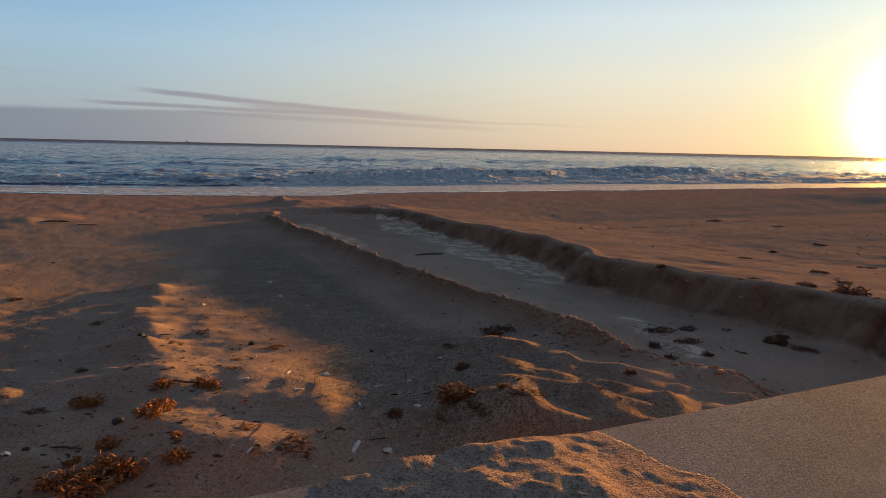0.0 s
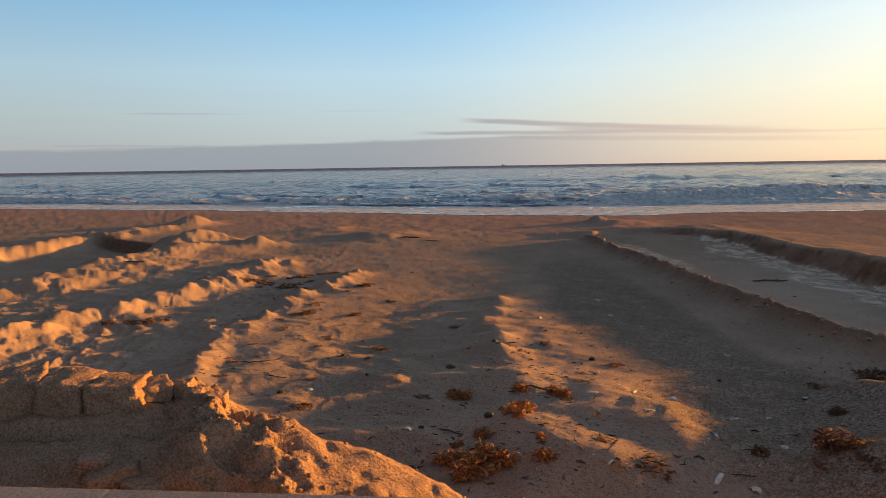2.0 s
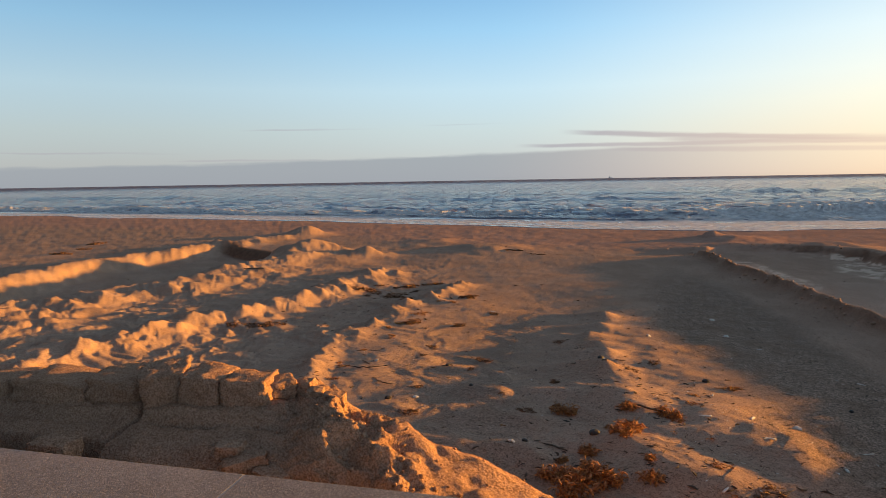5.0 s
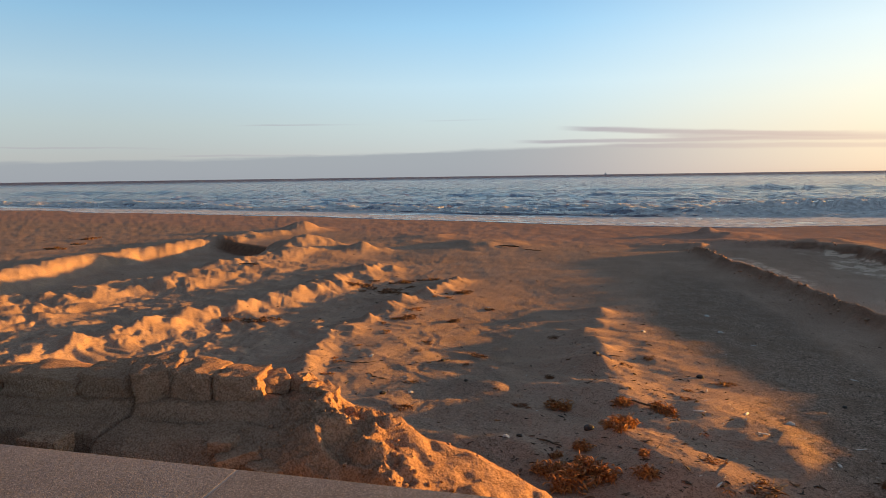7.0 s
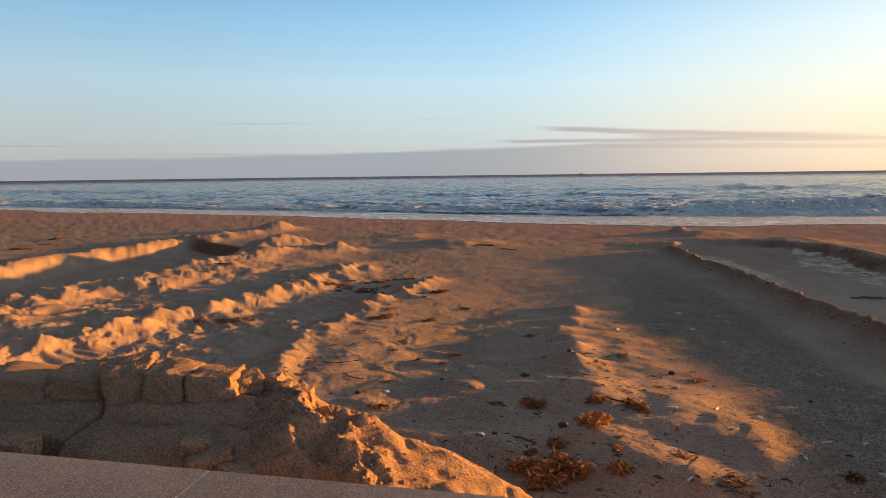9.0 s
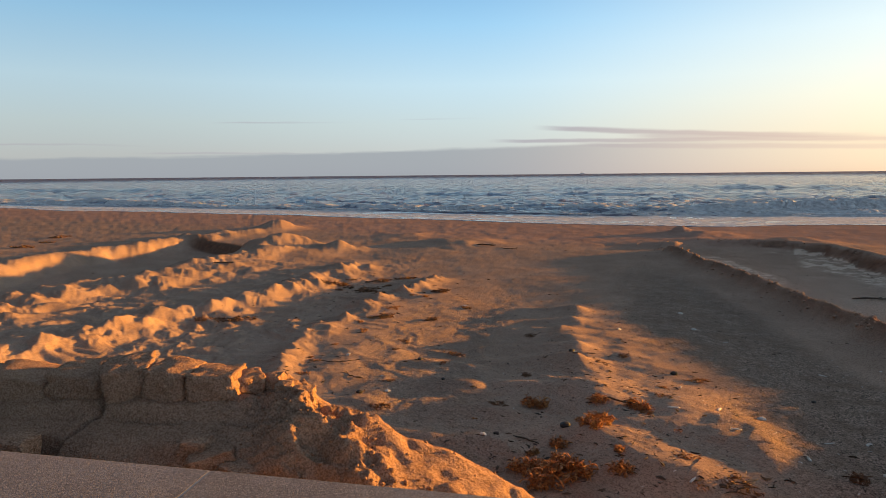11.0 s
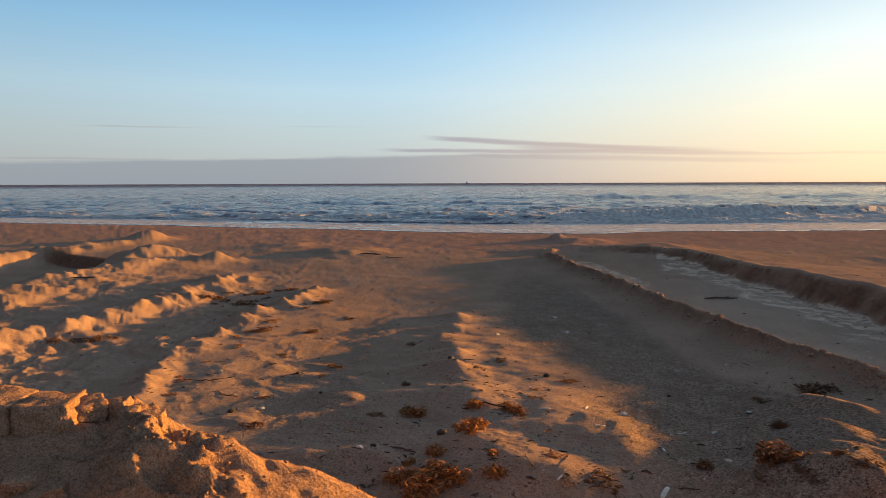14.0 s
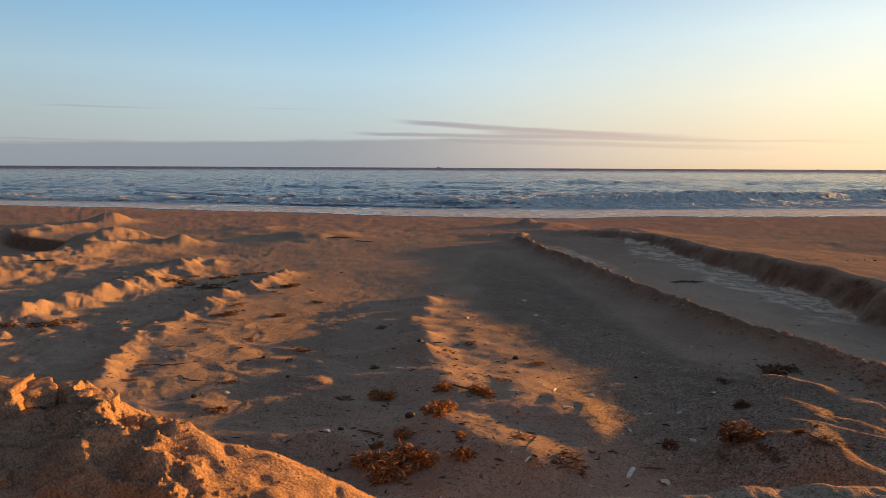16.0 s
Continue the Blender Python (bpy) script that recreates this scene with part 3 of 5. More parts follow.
def sand_material(dug=False):
    m = Nodes("dug_sand" if dug else "sand", 0.95)
    wet, grit, scum = m.attr("wet"), m.attr("grit"), m.attr("scum")
    broad, fine, grain = m.noise(1.3, 4), m.noise(35, 3), m.noise(420, 2, 0.7)
    dry = m.mix(m.span(broad, 0.35, 0.65), (0.495, 0.332, 0.244), (0.60, 0.41, 0.304))
    dry = m.mix(m.span(grain, 0.35, 0.65, 0.0, 0.5), dry, (0.20, 0.125, 0.082))
    dry = m.mix(m.math("MULTIPLY", m.span(fine, 0.48, 0.66, 0.0, 0.7), m.span(grit, 0.0, 0.6, 0.6, 1.0)), dry, (0.175, 0.11, 0.072))
    dry = m.mix(m.span(m.noise(60, 3, 0.6), 0.55, 0.70, 0.0, 0.7), dry, (0.52, 0.35, 0.235))
    dry = m.mix(m.math("MULTIPLY", m.span(m.noise(110, 3, 0.75), 0.51, 0.60, 0.0, 0.9), m.span(grit, 0.0, 0.6, 0.72, 1.0)), dry, (0.085, 0.053, 0.037))
    if dug:
        dry = m.mix(0.28, dry, m.mix(m.span(m.noise(3, 4), 0.35, 0.65), (0.36, 0.165, 0.078), (0.50, 0.255, 0.125)))
        dry = m.mix(m.span(m.noise(210, 3, 0.7), 0.48, 0.60, 0.0, 0.55), dry, (0.12, 0.058, 0.033))
    speck = m.cells(160, out="Color")
    stones = m.mix(m.span(speck, 0.35, 0.65), (0.12, 0.088, 0.068), (0.78, 0.56, 0.43))
    coarse = m.mix(m.span(m.cells(62, out="Color"), 0.30, 0.70), (0.17, 0.122, 0.095), (0.75, 0.53, 0.405))
    stones = m.mix(0.42, stones, coarse)
    gritty = m.math("MULTIPLY", grit, m.span(m.noise(4, 4), 0.3, 0.6, 0.35, 1.0))
    base = m.mix(gritty, dry, stones)
    damp = m.mix(m.span(m.noise(0.9, 5, 0.6), 0.38, 0.62), (0.455, 0.280, 0.210), (0.53, 0.335, 0.255))
    damp = m.mix(m.span(m.noise(7, 6, 0.75), 0.46, 0.62, 0.0, 0.6), damp, (0.33, 0.195, 0.138))
    damp = m.mix(m.span(m.noise(45, 4, 0.65), 0.42, 0.62, 0.0, 0.5), damp, (0.235, 0.138, 0.098))
    base = m.mix(wet, base, damp)
    # dark brown for damp cut sand, with the backlit faces' shade painted in
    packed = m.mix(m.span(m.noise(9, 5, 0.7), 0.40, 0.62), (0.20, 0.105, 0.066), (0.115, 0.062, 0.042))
    base = m.mix(m.attr("damp_shade"), base, packed)
    vein = m.span(m.math("ABSOLUTE", m.math("SUBTRACT", m.noise(7, 4, 0.6, None, 1.0), 0.5)), 0.0, 0.05, 1.0, 0.0)
    lace = m.math("MAXIMUM", m.math("MULTIPLY", vein, 0.6), m.span(m.noise(2.6, 7, 0.72, None, 0.8), 0.49, 0.54))
    film = m.math("MULTIPLY", m.span(scum, 0.15, 0.45), m.math("MULTIPLY", lace, 0.9))
    base = m.mix(film, base, (0.74, 0.56, 0.42))
    slick = m.attr("slick")
    rough = m.span(slick, 0.0, 1.0, 0.9, 0.4)
    n = m.bump(m.noise(22, 5, 0.6), 0.4, 0.006)
    n = m.bump(m.noise(85, 3, 0.7), 1.0 if dug else 0.55, 0.008 if dug else 0.0035, n)
    pebbly = m.math("MULTIPLY", m.cells(160), grit)
    n = m.bump(pebbly, 1.0, 0.016, n)
    m.put(m.span(slick, 0.0, 1.0, 0.0, 0.20), m.bsdf.inputs["Specular IOR Level"])
    return m.done(base, rough, n)


def concrete_material():
    m = Nodes("coarse_concrete", 0.9)
    broad, agg, grain = m.noise(2.2, 4), m.cells(170, out="Color"), m.noise(260, 3, 0.7)
    base = m.mix(m.span(broad, 0.35, 0.65), (0.25, 0.222, 0.212), (0.33, 0.296, 0.284))
    base = m.mix(m.span(agg, 0.2, 0.9, 0.0, 0.5), base, (0.17, 0.135, 0.12))
    base = m.mix(m.span(grain, 0.56, 0.72, 0.0, 0.7), base, (0.56, 0.50, 0.46))
    base = m.mix(m.span(m.cells(260, out="Color"), 0.60, 0.95, 0.0, 0.8), base, (0.48, 0.41, 0.36))
    n = m.bump(m.noise(130, 4, 0.75), 0.8, 0.003)
    m.bsdf.inputs["Specular IOR Level"].default_value = 0.05
    return m.done(base, 0.95, n)


def water_material():
    m = Nodes("sea_water", 0.08)
    foam_sheen, far = m.attr("foam_sheen"), m.attr("far")
    lace = m.noise(1.7, 6, 0.7, (0.35, 0.9, 1, 24), 0.6)
    web = m.span(m.cells(1.4), 0.0, 0.55)
    patch = m.math("ADD", m.math("MULTIPLY", lace, 0.75), m.math("MULTIPLY", web, 0.25))
    need = m.math("SUBTRACT", 0.86, m.math("MULTIPLY", foam_sheen, 0.62))
    cover = m.span(m.math("SUBTRACT", patch, need), -0.06, 0.08)
    base = m.mix(m.span(m.noise(0.05, 3), 0.35, 0.65), (0.125, 0.110, 0.148), (0.205, 0.178, 0.21))
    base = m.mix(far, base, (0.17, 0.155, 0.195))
    # white for foam, and for the glitter and sky sheen painted with it
    base = m.mix(cover, base, m.mix(m.span(m.noise(3.0, 5, 0.7), 0.35, 0.65), (0.50, 0.47, 0.46), (0.80, 0.78, 0.76)))
    rough = m.math("MAXIMUM", m.span(cover, 0.0, 1.0, 0.09, 0.85), m.math("MULTIPLY", far, 0.6))
    rough = m.math("MULTIPLY", rough, m.span(m.attr("calm"), 0.0, 1.0, 1.0, 0.9))
    lively = m.span(m.attr("calm"), 0.0, 1.0, 1.0, 0.04)
    n = m.bump(m.math("MULTIPLY", lively, m.noise(0.42, 5, 0.62, (0.8, 0.7, 1, 24), 0.8)), 1.0, 1.1)
    n = m.bump(m.math("MULTIPLY", lively, m.noise(1.4, 4, 0.6, (0.5, 1.0, 1, 24))), 1.0, 0.12, n)
    n = m.bump(m.math("MULTIPLY", lively, m.noise(3.6, 4, 0.65, (0.4, 1.0, 1, 24))), 1.0, 0.10, n)
    calm = m.attr("calm")
    m.put(m.math("MAXIMUM", m.span(far, 0.0, 1.0, 0.30, 0.14), m.math("MULTIPLY", calm, 0.5)), m.bsdf.inputs["Specular IOR Level"])
    m.bsdf.inputs["IOR"].default_value = 1.33
    return m.done(base, rough, n)


def plain_material(name, a, b, scale, rough, bump=0.3):
    m = Nodes(name, rough)
    return m.done(m.mix(m.span(m.noise(scale, 4), 0.35, 0.65), a, b), rough, m.bump(m.noise(scale * 3, 3), bump, 0.002))


SAND, DUG_SAND, CONCRETE, WATER = sand_material(), sand_material(True), concrete_material(), water_material()


# ---- helpers for meshes ----
def sheet_mesh(name, X, Y, Z, material, loop=False, **layers):
    """A grid of points (rows by columns) as one smooth mesh, with float layers."""
    rows, cols = X.shape
    co = np.stack([X, Y, Z], -1).reshape(-1, 3).astype(np.float32)
    i = np.arange(rows * cols).reshape(rows, cols)
    j = np.roll(i, -1, 1) if loop else i
    a, b = i[:-1, :] if loop else i[:-1, :-1], j[:-1, :] if loop else i[:-1, 1:]
    c, d = j[1:, :] if loop else i[1:, 1:], i[1:, :] if loop else i[1:, :-1]
    quads = np.stack([a, b, c, d], -1).reshape(-1, 4)
    me = bpy.data.meshes.new(name)
    me.vertices.add(len(co))
    me.vertices.foreach_set("co", co.ravel())
    me.loops.add(quads.size)
    me.loops.foreach_set("vertex_index", quads.ravel().astype(np.int32))
    me.polygons.add(len(quads))
    me.polygons.foreach_set("loop_start", np.arange(0, quads.size, 4, dtype=np.int32))
    me.polygons.foreach_set("loop_total", np.full(len(quads), 4, dtype=np.int32))
    me.update(calc_edges=True)
    me.polygons.foreach_set("use_smooth", np.ones(len(quads), dtype=bool))
    for key, value in layers.items():
        me.attributes.new(key, "FLOAT", "POINT").data.foreach_set("value", np.asarray(value, np.float32).ravel())
    me.materials.append(material)
    return me


def part(name, bm, material, parent=None, label="", flat=False):
    me = bpy.data.meshes.new(name)
    bm.to_mesh(me)
    bm.free()
    if not flat:
        me.polygons.foreach_set("use_smooth", np.ones(len(me.polygons), dtype=bool))
    me.materials.append(material)
    ob = new(name, me)
    if parent is not None:
        ob.parent = parent
    if label:
        tagged(ob, label)
    return ob


def ground_z(x, y):
    return float(beach(np.array([x]), np.array([y]))[0][0])


# ---- the sand: one sheet to the horizon, finest round the place where one stands ----
STAND = (-0.42, 0.20)
turns = np.radians(np.concatenate([np.linspace(-77, 40, 1180), np.linspace(40, 283, 110)[1:-1]]))
radii = np.concatenate([[0.05, 0.6, 1.2, 1.8], 1.65 / np.tan(np.linspace(math.atan(1.65 / 2.2), math.atan(1.65 / 31.0), 620)),
                        np.geomspace(31.5, 130, 50), [250, 600, 1500, 4700]])
A, R = np.meshgrid(turns, radii)
GX, GY = STAND[0] + R * np.sin(A), STAND[1] + R * np.cos(A)
GZ, WET, GRIT, SCUM, SLICK, DAMP_SHADE = beach(GX, GY)
ground = new("ground", sheet_mesh("ground", GX, GY, GZ, SAND, loop=True, wet=WET, grit=GRIT, scum=SCUM, slick=SLICK, damp_shade=DAMP_SHADE))
tagged(ground, "evening beach of brown sand with machine ridges", "beach", kind="structure")

# ---- the sea ----
turns = np.radians(np.concatenate([np.linspace(-77, 40, 1240), np.linspace(40, 283, 70)[1:-1]]))
near = math.atan(2.35 / 25.0)
radii = np.concatenate([2.35 / np.tan(np.linspace(near, math.atan(2.35 / 300.0), 205)), np.geomspace(305, 4600, 45)])
A, R = np.meshgrid(turns, radii)
WX, WY = STAND[0] + R * np.sin(A), STAND[1] + R * np.cos(A)
U, V = to_uv(WX, WY)


def breaker(at, height, steep, back):
    d = V - at
    return height * np.where(d < 0, np.exp(-(d / steep) ** 2), np.exp(-(d / back) ** 2))


shore = waterline(U)
fade = smooth(shore + 3, shore + 12, V)
near_sea = smooth(1400, 250, R)
SU, SV = U + 3 * vnoise(U / 11, V / 11, 241), V + 1.5 * vnoise(U / 14, V / 9, 242)
chop = 1.7 * fade * (0.3 + 0.7 * near_sea) * (0.06 * fbm(SU / 8, SV / 4.0, 201, 4, 0.6) + 0.085 * ridged(SU / 4.0, SV / 1.7, 205, 3) + 0.10 * ridged(SU / 13.0, SV / 4.6, 208, 2))
swell = fade * near_sea * 0.10 * np.sin((SV + 3 * vnoise(U / 25, V / 25, 211)) / 2.6) * (0.5 + 0.5 * vnoise(U / 18, V / 18, 212))
chop = chop + fade * near_sea * (0.08 * ridged(SU / 2.4, SV / 1.5, 261, 3) + 0.04 * vnoise(SU / 1.1, SV / 0.8, 265))
b1 = shore + 9.5 + 1.6 * vnoise(U / 13, 0 * U, 221) + 0.5 * vnoise(U / 3.1, 0 * U, 222)
h1 = 0.14 * (1 - 0.45 * smooth(2, 14, U)) * np.clip(0.38 + 1.0 * vnoise(U / 8, 0 * U + 3, 223), 0.06, 1.2)
first = breaker(b1, h1, 0.50, 2.6)
b2 = 38.2 + 0.34 * np.clip(U - 8, -6, 60) + 1.2 * vnoise(U / 9, 0 * U + 5, 224)
h2 = 0.62 * smooth(3, 15, U) * smooth(75, 45, U) * (1 + 0.18 * vnoise(U / 4, 0 * U, 225))
second = breaker(b2, h2, 0.8, 4.0)
spill = smooth(0.35, 0.85, second / (h2 + 1e-6)) * smooth(0.9, -0.3, V - b2) * smooth(0.2, 0.45, h2) * smooth(21, 12, U + 4 * vnoise(U / 5, V / 2, 226))
third = breaker(92 + 3 * vnoise(U / 30, 0 * U, 227), 0.35 + 0.3 * vnoise(U / 20, 0 * U, 228), 3, 7)
froth = smooth(0.02, 0.35, first / (h1 + 1e-6)) * smooth(-1.9, -1.1, V - b1) * smooth(1.6, 0.4, V - b1)
lumps = 0.45 * np.abs(fbm(U / 0.9, V / 0.8, 231, 4, 0.6)) + 0.35 * fbm(U / 0.3, V / 0.3, 235, 2)
WZ = SEA + chop + swell + first + second + third + spill * 0.22 * lumps + froth * (0.03 + h1 * 0.3) * lumps
WZ = WZ + smooth(shore + 5, shore + 7, V) * smooth(shore + 24, shore + 16, V) * 0.05 * ridged(SU / 1.6, SV / 0.8, 236, 3)
sand_z = beach(WX, WY)[0]
tongue = shore - 1.0 - 1.6 * np.exp(-((U - 5) / 5) ** 2) - 0.8 * smooth(6, 14, U) + 1.0 * vnoise(U / 9, 0 * U, 237) + 0.5 * vnoise(U / 2.5, V / 3, 238)
WZ = np.where(V < shore + 7, np.maximum(WZ, np.where(V > tongue, sand_z + 0.012, -9)), WZ)
# foam, plus painted sun glitter towards +U and sky sheen on the swash
FOAM_SHEEN = np.clip(froth * (0.62 + 0.55 * vnoise(U / 3.5, V / 0.6, 255)) + (0.42 + 0.25 * smooth(-6, 4, U)) * smooth(shore + 11, shore + 7, V) * smooth(shore + 1.0, shore + 2.0, V) * (0.75 + 0.5 * vnoise(U / 6, V / 0.8, 251)) + (0.10 + 0.42 * smooth(-4, 14, U)) * smooth(shore + 45, shore + 12, V) * smooth(shore + 3, shore + 7, V) + (0.16 + 0.14 * smooth(-5, 15, U)) * smooth(-0.1, 0.7, vnoise(U / 16, V / 2.2, 253)) * smooth(130, 45, V) + 0.55 * smooth(0.9, 0.1, np.abs(V - tongue - 1.2 - 0.8 * vnoise(U / 5, 0 * U, 252)))
               + (0.30 + 0.42 * smooth(-8, 2, U)) * smooth(0.0, 0.5, V - tongue) * smooth(7.5, 4.5, V - tongue) * (0.8 + 0.55 * vnoise(U / 7, V / 0.45, 254)) + spill * (0.5 + 0.5 * vnoise(U / 1.2, V / 0.5, 256)), 0, 1)
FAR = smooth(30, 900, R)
CALM = smooth(shore + 8.0, shore + 5, V)
sea = new("sea", sheet_mesh("sea", WX, WY, WZ, WATER, loop=True, foam_sheen=FOAM_SHEEN, far=FAR, calm=CALM))
tagged(sea, "grey-blue evening sea with low foaming breakers", "sea", kind="structure")


# ---- the sea wall ----
def box_uv(bm, u0, u1, v0, v1, z0, z1, bevel=0.0):
    made = bmesh.ops.create_cube(bm, size=1.0)
    for w in made["verts"]:
        u, v = (u0 + u1) / 2 + w.co.x * (u1 - u0), (v0 + v1) / 2 + w.co.y * (v1 - v0)
        x, y = to_xy(u, v)
        w.co = (x, y, (z0 + z1) / 2 + w.co.z * (z1 - z0))
    if bevel:
        edges = {ed for w in made["verts"] for ed in w.link_edges}
        bmesh.ops.bevel(bm, geom=list(edges), offset=bevel, segments=3, affect="EDGES", profile=0.5)


TOP = 1.03
sea_wall = new("sea_wall")
tagged(sea_wall, "low concrete sea wall with broad coping", "wall", kind="structure")
bm = bmesh.new()
box_uv(bm, -40, 40, -0.70, -0.05, -0.6, TOP - 0.20)
part("wall_body", bm, CONCRETE, sea_wall, flat=True)
for u0, u1 in ((-40, -8.3), (-8.294, -2.263), (-2.257, 3.95), (3.956, 40)):
    bm = bmesh.new()
    box_uv(bm, u0, u1, -0.80, 0.0, TOP - 0.196, TOP, 0.002)
    part("coping_slab", bm, CONCRETE, sea_wall, flat=True)
MORTAR = plain_material("joint_mortar", (0.40, 0.33, 0.29), (0.50, 0.42, 0.37), 80, 0.9)
for u0 in (-8.297, -2.26, 3.953):
    bm = bmesh.new()
    box_uv(bm, u0 - 0.0032, u0 + 0.0032, -0.797, -0.003, TOP - 0.19, TOP - 0.0005)
    part("mortar_joint", bm, MORTAR, sea_wall, flat=True)
bm = bmesh.new()
box_uv(bm, -40, 40, -14, -0.70, -0.4, 0.28)
pav = part("pavement", bm, CONCRETE, flat=True)
tagged(pav, "plain concrete promenade behind the sea wall", "promenade", kind="structure")



# ---- the mound of dug sand against the wall ----
def mound_height(u, v):
    wob = 0.03 * vnoise(u / 0.5, 0 * u, 301) + 0.012 * vnoise(u / 0.16, 0 * u, 316)
    top = np.interp(u, [-7.5, -6.5, -4.4, -3.7, -3.0, -2.6, -2.42, -2.26, -2.14, -2.02, -1.85, -1.64, -1.41, -0.9, -0.4],
                    [0.60, 0.82, 0.96, 1.0, 1.015, 1.025, 1.03, 1.045, 1.045, 1.01, 0.955, 0.88, 0.78, 0.44, -0.08])
    edge = u + 1.83 + 0.46 * v
    body = smooth(0.06, -0.10, edge + 0.10 * vnoise(v / 0.16, u / 0.2, 302))
    crest_v = 0.80 + 2 * wob - 0.30 * smooth(-2.42, -2.15, u)
    d = v - crest_v
    drop = np.clip(-d, 0, 1)
    # packed slab: a shelf behind, a low ledge, a bulging front
    shelf = np.interp(v + wob, [0.0, 0.12, 0.17, 0.22, 0.30, 0.40, 0.43, 0.47, 0.55, 0.80], [-0.62, -0.46, -0.30, -0.135, -0.075, -0.045, -0.05, -0.012, 0.0, 0.0])
    recess = smooth(-3.02, -3.10, u) * smooth(0.33, 0.27, v + wob)
    slab = top + shelf - 0.22 * recess
    loose = top - 0.10 * drop - 0.15 * smooth(0.35, 0.8, drop)
    z = np.where(d > 0, top - np.clip(d, 0, None) * 0.60, body * slab + (1 - body) * loose)
    wu, wv = u + 0.05 * fbm(u / 0.2, v / 0.2, 303, 3), v + 0.05 * fbm(u / 0.2, v / 0.2, 304, 3)
    face = body * smooth(0.06, 0.0, d) * smooth(0.0, 0.05, v)
    z = z + face * (0.012 * fbm(u / 0.30, v / 0.12, 312, 3) + 0.005 * fbm(u / 0.06, v / 0.05, 317, 2))
    gap = np.exp(-((u + 3.06 + 0.05 * vnoise(v / 0.12, 0 * v, 311) - 0.15 * (v - 0.3)) / 0.014) ** 2)
    gap = np.maximum(gap, 0.6 * np.exp(-((v - 0.425 - 0.02 * vnoise(u / 0.2, 0 * u, 313)) / 0.010) ** 2) * smooth(-3.0, -2.9, u) * smooth(-2.3, -2.5, u) * smooth(-0.2, 0.3, vnoise(u / 0.13, 0 * u, 318)))
    z = z - 0.07 * face * gap
    # crumbling shoulder
    crumb = smooth(-0.50, -0.18, edge) * smooth(0.24, 0.04, edge) * smooth(0.4, 0.1, d)
    z = z + crumb * (0.040 * fbm(wu / 0.12, wv / 0.10, 305, 4, 0.62) + 0.016 * ridged(wu / 0.07, wv / 0.07, 306, 2))
    slope = smooth(-0.1, 0.1, edge)
    z = z + slope * (0.014 * fbm(u / 0.16, v / 0.16, 307, 4) - 0.012 * dimples(wu, wv, 0.13, 309))
    return z + 0.004 * fbm(u / 0.05, v / 0.05, 310, 2)


mu, mv = np.linspace(-7.5, -0.25, 620), np.concatenate([np.linspace(0.004, 1.3, 190), np.linspace(1.32, 3.0, 80)])
MU, MV = np.meshgrid(mu, mv)
MX, MY = to_xy(MU, MV)
base = beach(MX, MY)[0]
MZ = np.maximum(mound_height(MU, MV), base - 0.05)
MZ = np.where((MU < -7.47) | (MV > 2.98), base - 0.3, MZ)
mound = new("sand_mound", sheet_mesh("sand_mound", MX, MY, MZ, DUG_SAND, wet=0.45 * smooth(0.95, 0.75, MZ) * smooth(0.9, 0.5, MV) * smooth(-1.8, -2.3, MU), grit=0 * MZ, scum=0 * MZ))
tagged(mound, "cracked orange-brown mound of dug sand against the wall", "sand mound")


def clod_mesh(name, seed, sx, sy, sz, worn=0.38):
    """A broken lump of packed sand."""
    bm = bmesh.new()
    bmesh.ops.create_cube(bm, size=1.0)
    bmesh.ops.subdivide_edges(bm, edges=bm.edges[:], cuts=13, use_grid_fill=True)
    for p in bm.verts:
        q = p.co.normalized() * 0.5
        c = p.co.lerp(q, worn)
        n = noise.fractal(c * 3.1 + Vector((seed * 7.3, seed, 0)), 0.8, 2.0, 4)
        c = c * (1 + 0.11 * n + 0.04 * noise.noise(c * 14))
        c.x += 0.06 * noise.noise(c * 1.7 + Vector((0, seed * 3.1, 2)))
        c.z += 0.06 * noise.noise(c * 1.5 + Vector((seed, 5, 1)))
        p.co = (c.x * sx, c.y * sy, c.z * sz)
    me = bpy.data.meshes.new(name)
    bm.to_mesh(me)
    bm.free()
    me.polygons.foreach_set("use_smooth", np.ones(len(me.polygons), dtype=bool))
    me.materials.append(DUG_SAND)
    return me


